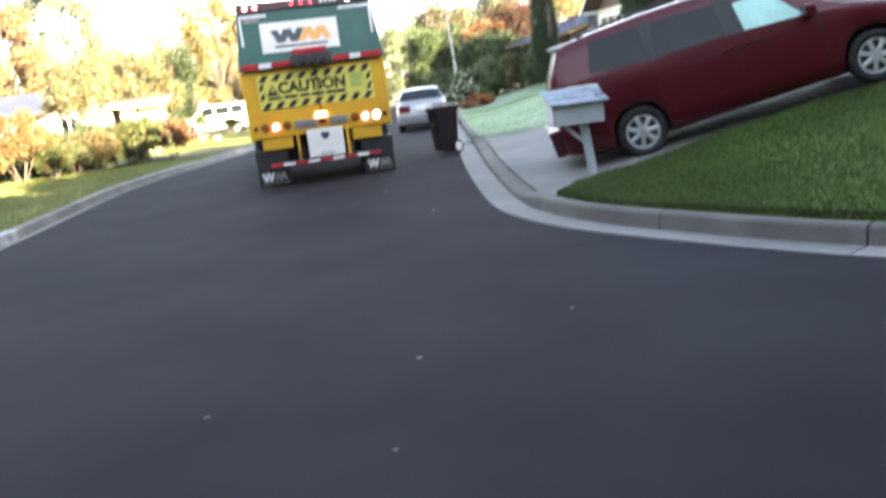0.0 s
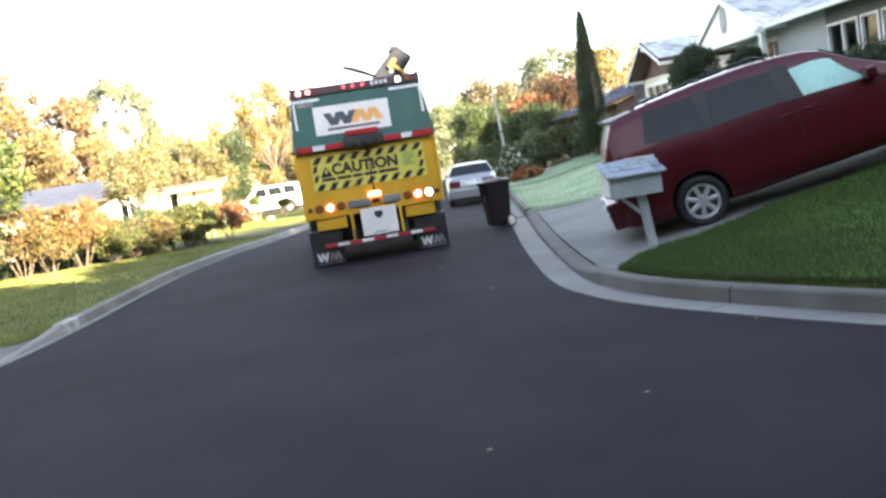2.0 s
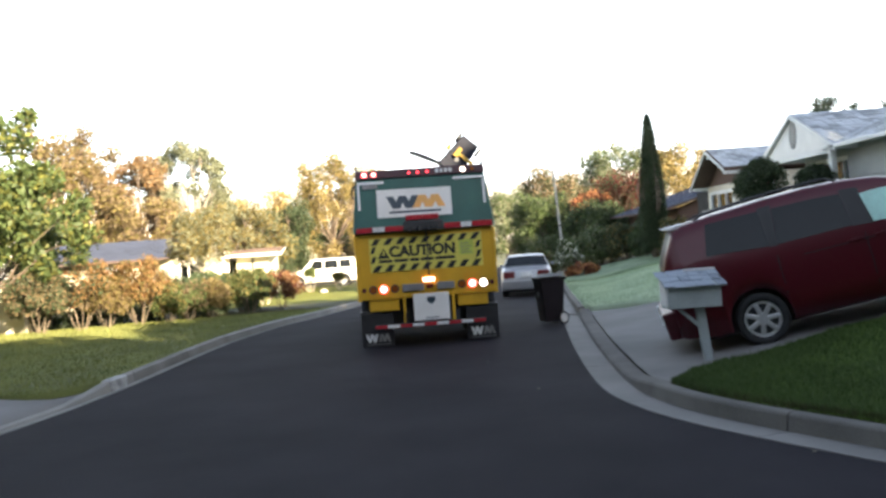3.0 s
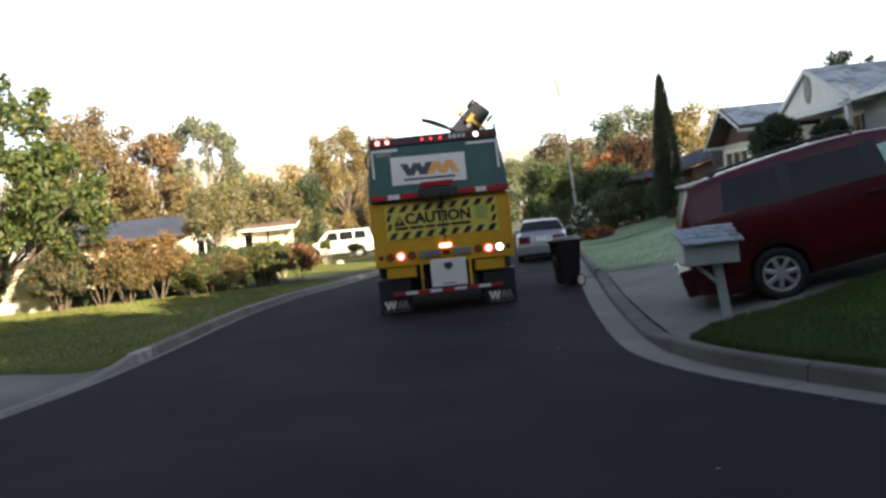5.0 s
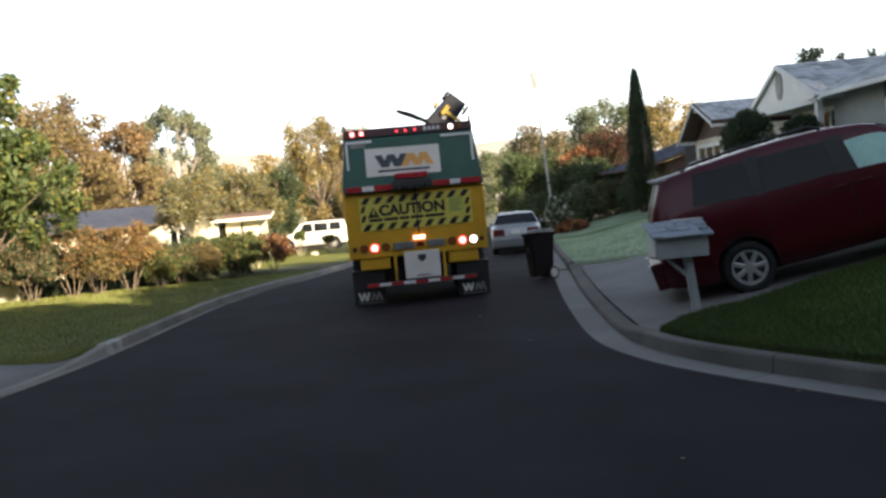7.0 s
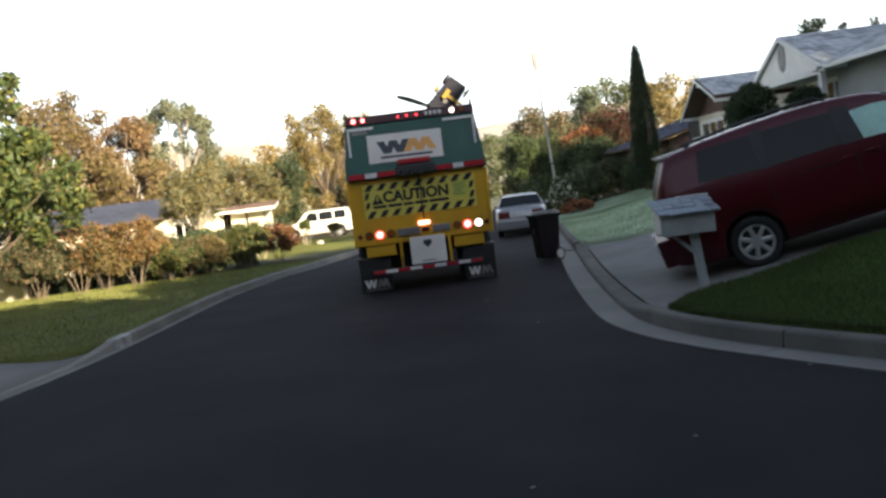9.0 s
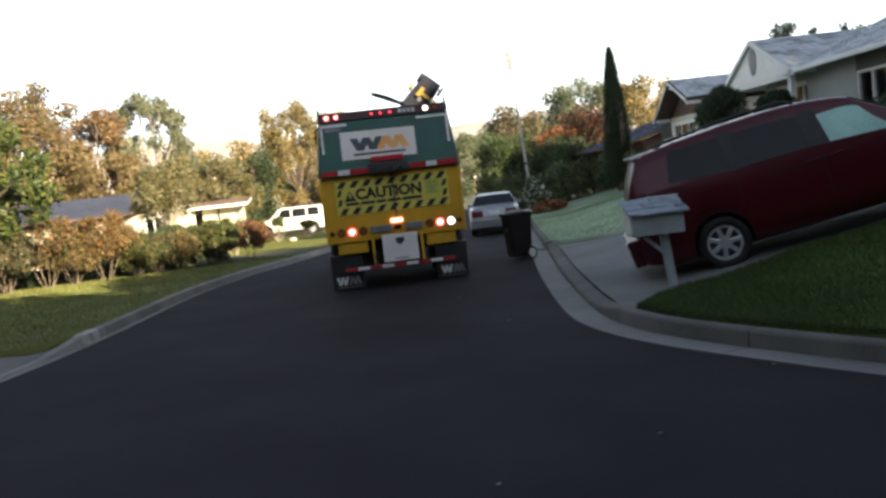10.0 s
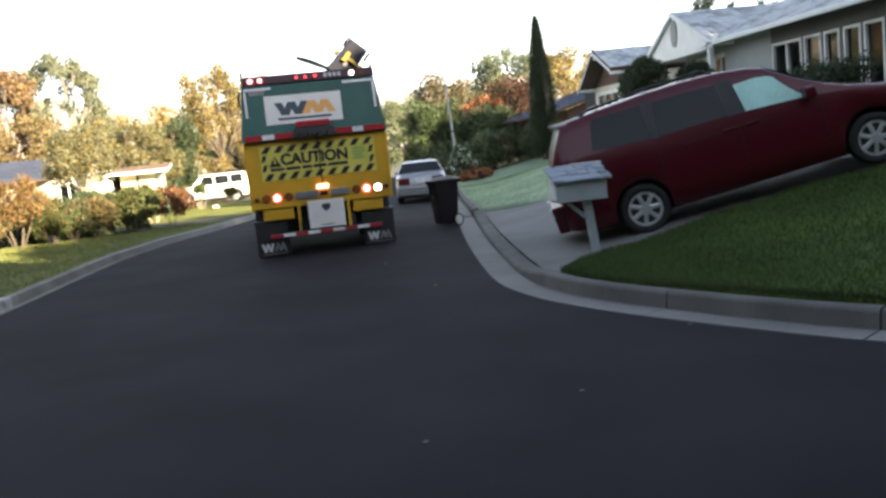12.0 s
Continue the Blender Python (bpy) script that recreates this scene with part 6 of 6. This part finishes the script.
# more unseen copies, added to darken what the cars reflect from the left
for k, (x, y) in enumerate(((-14, -8), (-11, -16), (-17, 0), (-20, 7), (-3, -24), (-24, 14), (-6.5, -30), (-19, 11.5), (-21, 3), (-27, 20), (-17, -4))):
    copy_thing(tall, Matrix.Translation((x, y, float(land_z(x, y)) - 0.1)) @ pose(0, 0, 0, 0, 0, 50 + 40 * k))

# ---- mailbox ----
PALE_GREY = material("weathered_grey_paint", (0.36, 0.40, 0.40), 0.7, vary=0.12, scale=3, fine=40, bump=0.15)
PEELED = material("peeling_white_shingle", (0.05, 0.065, 0.075), 0.75, vary=0.7, scale=9, fine=35, bump=0.4, pieces=0.9, second=(0.34, 0.385, 0.44))
mz = float(land_z(3.5, 10.3))
mail = thing("mailbox", pose(3.33, 10.42, 0.02), "grey wooden mailbox with peeling shingle lid on a post", "mailbox")
post = bmesh.new()
hexa(post, (0.115, 0.215, -0.05, 0.05, mz - 0.25), (0.015, 0.115, -0.05, 0.05, 0.82))
part("post", bevelled(post, 0.008), PALE_GREY, mail)
brace = bmesh.new()
hexa(brace, (0.03, 0.09, -0.03, 0.03, 0.52), (-0.20, -0.14, -0.03, 0.03, 0.74))
part("brace", brace, PALE_GREY, mail)
part("box", bevelled(solid(prism, [(-0.17, 0.77), (0.17, 0.77), (0.17, 1.165), (-0.17, 1.03)], "x", -0.36, 0.30), 0.006), PALE_GREY, mail)
part("end_door", bevelled(solid(prism, [(-0.14, 0.80), (0.14, 0.80), (0.14, 1.12), (-0.14, 1.01)], "x", -0.378, -0.362), 0.004), WHITE, mail, "white end door")
part("lid_board", solid(prism, [(-0.22, 1.025), (0.21, 1.195), (0.21, 1.21), (-0.22, 1.04)], "x", -0.41, 0.355), PALE_GREY, mail)
mrng = random.Random(5)
for r in range(3):
    for k in range(6):
        x0 = -0.415 + k * 0.13 + mrng.uniform(-0.015, 0.015)
        x1 = x0 + 0.123 + mrng.uniform(-0.01, 0.01)
        y0 = -0.235 + r * 0.145 + mrng.uniform(-0.015, 0.008)
        z0 = 1.046 + (y0 + 0.22) * 0.395
        lift = mrng.uniform(0.008, 0.02)
        part("shingle", solid(prism, [(y0, z0), (y0 + 0.17, z0 + 0.067), (y0 + 0.17, z0 + 0.073), (y0, z0 + lift)], "x", x0, x1), PEELED, mail)
part("ridge_strip", bevelled(solid(box, (-0.05, 0.17, 1.212), (0.36, 0.215, 1.24)), 0.005), TRIM, mail)

# ---- street lamp, leaning a little ----
lampm = pose(6.85, 41.0, float(land_z(6.85, 41.0)) - 0.05, 0, -3.0, 0)
pole = thing("street_lamp", lampm, "slender pale concrete street lamp leaning slightly", "lamp post")
CONC_PALE = material("pale_pole", (0.34, 0.335, 0.32), 0.7, vary=0.1, scale=2, fine=40, bump=0.1)
part("pole", solid(rod, (0, 0, -0.2), (0, 0, 7.3), 0.075, 0.045, seg=14), CONC_PALE, pole)
part("lamp_head", bevelled(solid(hexa, (-0.09, 0.09, -0.09, 0.09, 7.25), (-0.14, 0.14, -0.14, 0.14, 8.1)), 0.02), GREY_METAL, pole, "dark lantern head")
part("collar", solid(rod, (0, 0, 2.6), (0, 0, 2.68), 0.11, 0.105, seg=14), STEEL, pole)

# ---- small things ----
STONE = material("garden_stone", (0.40, 0.37, 0.32), 0.85, vary=0.2, scale=5, fine=50, bump=0.4)
rs = bmesh.new()
bmesh.ops.create_icosphere(rs, subdivisions=2, radius=0.22)
for v in rs.verts:
    v.co *= 1 + 0.25 * noise.noise(v.co * 6)
    v.co.z = max(v.co.z * 0.7, -0.05)
stone = mesh_object("garden_stone", rs, STONE)
stone.location = (-5.3, 43.0, float(land_z(-5.3, 43.0)) + 0.05)
tagged(stone, "pale garden stone on the sunny lawn", "stone")
lrng = random.Random(9)
DRY_LEAF = material("dry_leaf", (0.22, 0.20, 0.15), 0.8, vary=0.25, scale=20, fine=90, bump=0.2, pieces=0.3)
for x, y in ((1.25, 9.9), (0.45, 4.6), (1.55, 5.1), (-0.75, 4.2), (0.85, 12.4), (-2.2, 3.8), (2.9, 6.4), (0.2, 3.4)):
    bm = bmesh.new()
    a = lrng.random() * 6.28
    pts = [(0.019 * math.cos(a + k), 0.012 * math.sin(a + k * 1.05), 0.004 + 0.005 * (k % 2)) for k in range(6)]
    bm.faces.new([bm.verts.new(p) for p in pts])
    geom = bmesh.ops.extrude_face_region(bm, geom=bm.faces[:])
    bmesh.ops.translate(bm, vec=(0, 0, 0.003), verts=[g for g in geom["geom"] if isinstance(g, bmesh.types.BMVert)])
    ob = mesh_object("fallen_leaf", bm, DRY_LEAF)
    ob.location = (x, y, float(road_z(y)) + 0.004)
    tagged(ob, "curled dry leaf lying on the asphalt", "leaf", "fallen leaves")

# ---- hills on the horizon ----
hv, hf = [], []
N = 160
for k in range(N + 1):
    a = math.radians(-70 + 250 * k / N)
    ridge = 50 + 16 * noise.noise(Vector((k * 0.07, 1.3, 0))) + 9 * noise.noise(Vector((k * 0.23, 4.1, 0)))
    ridge = max(10, ridge)
    for d, h in ((620, -6), (760, ridge * 0.55), (900, ridge * 1.35), (1100, ridge * 0.8)):
        hv.append((d * math.cos(a), d * math.sin(a), h))
for k in range(N):
    for j in range(3):
        i = k * 4 + j
        hf.append((i, i + 4, i + 5, i + 1))
hills = sheet("hills", hv, hf, HILL, "dry hills on the horizon, paled for haze", "hills", "structure")
hills.data.polygons.foreach_set("use_smooth", [True] * len(hills.data.polygons))
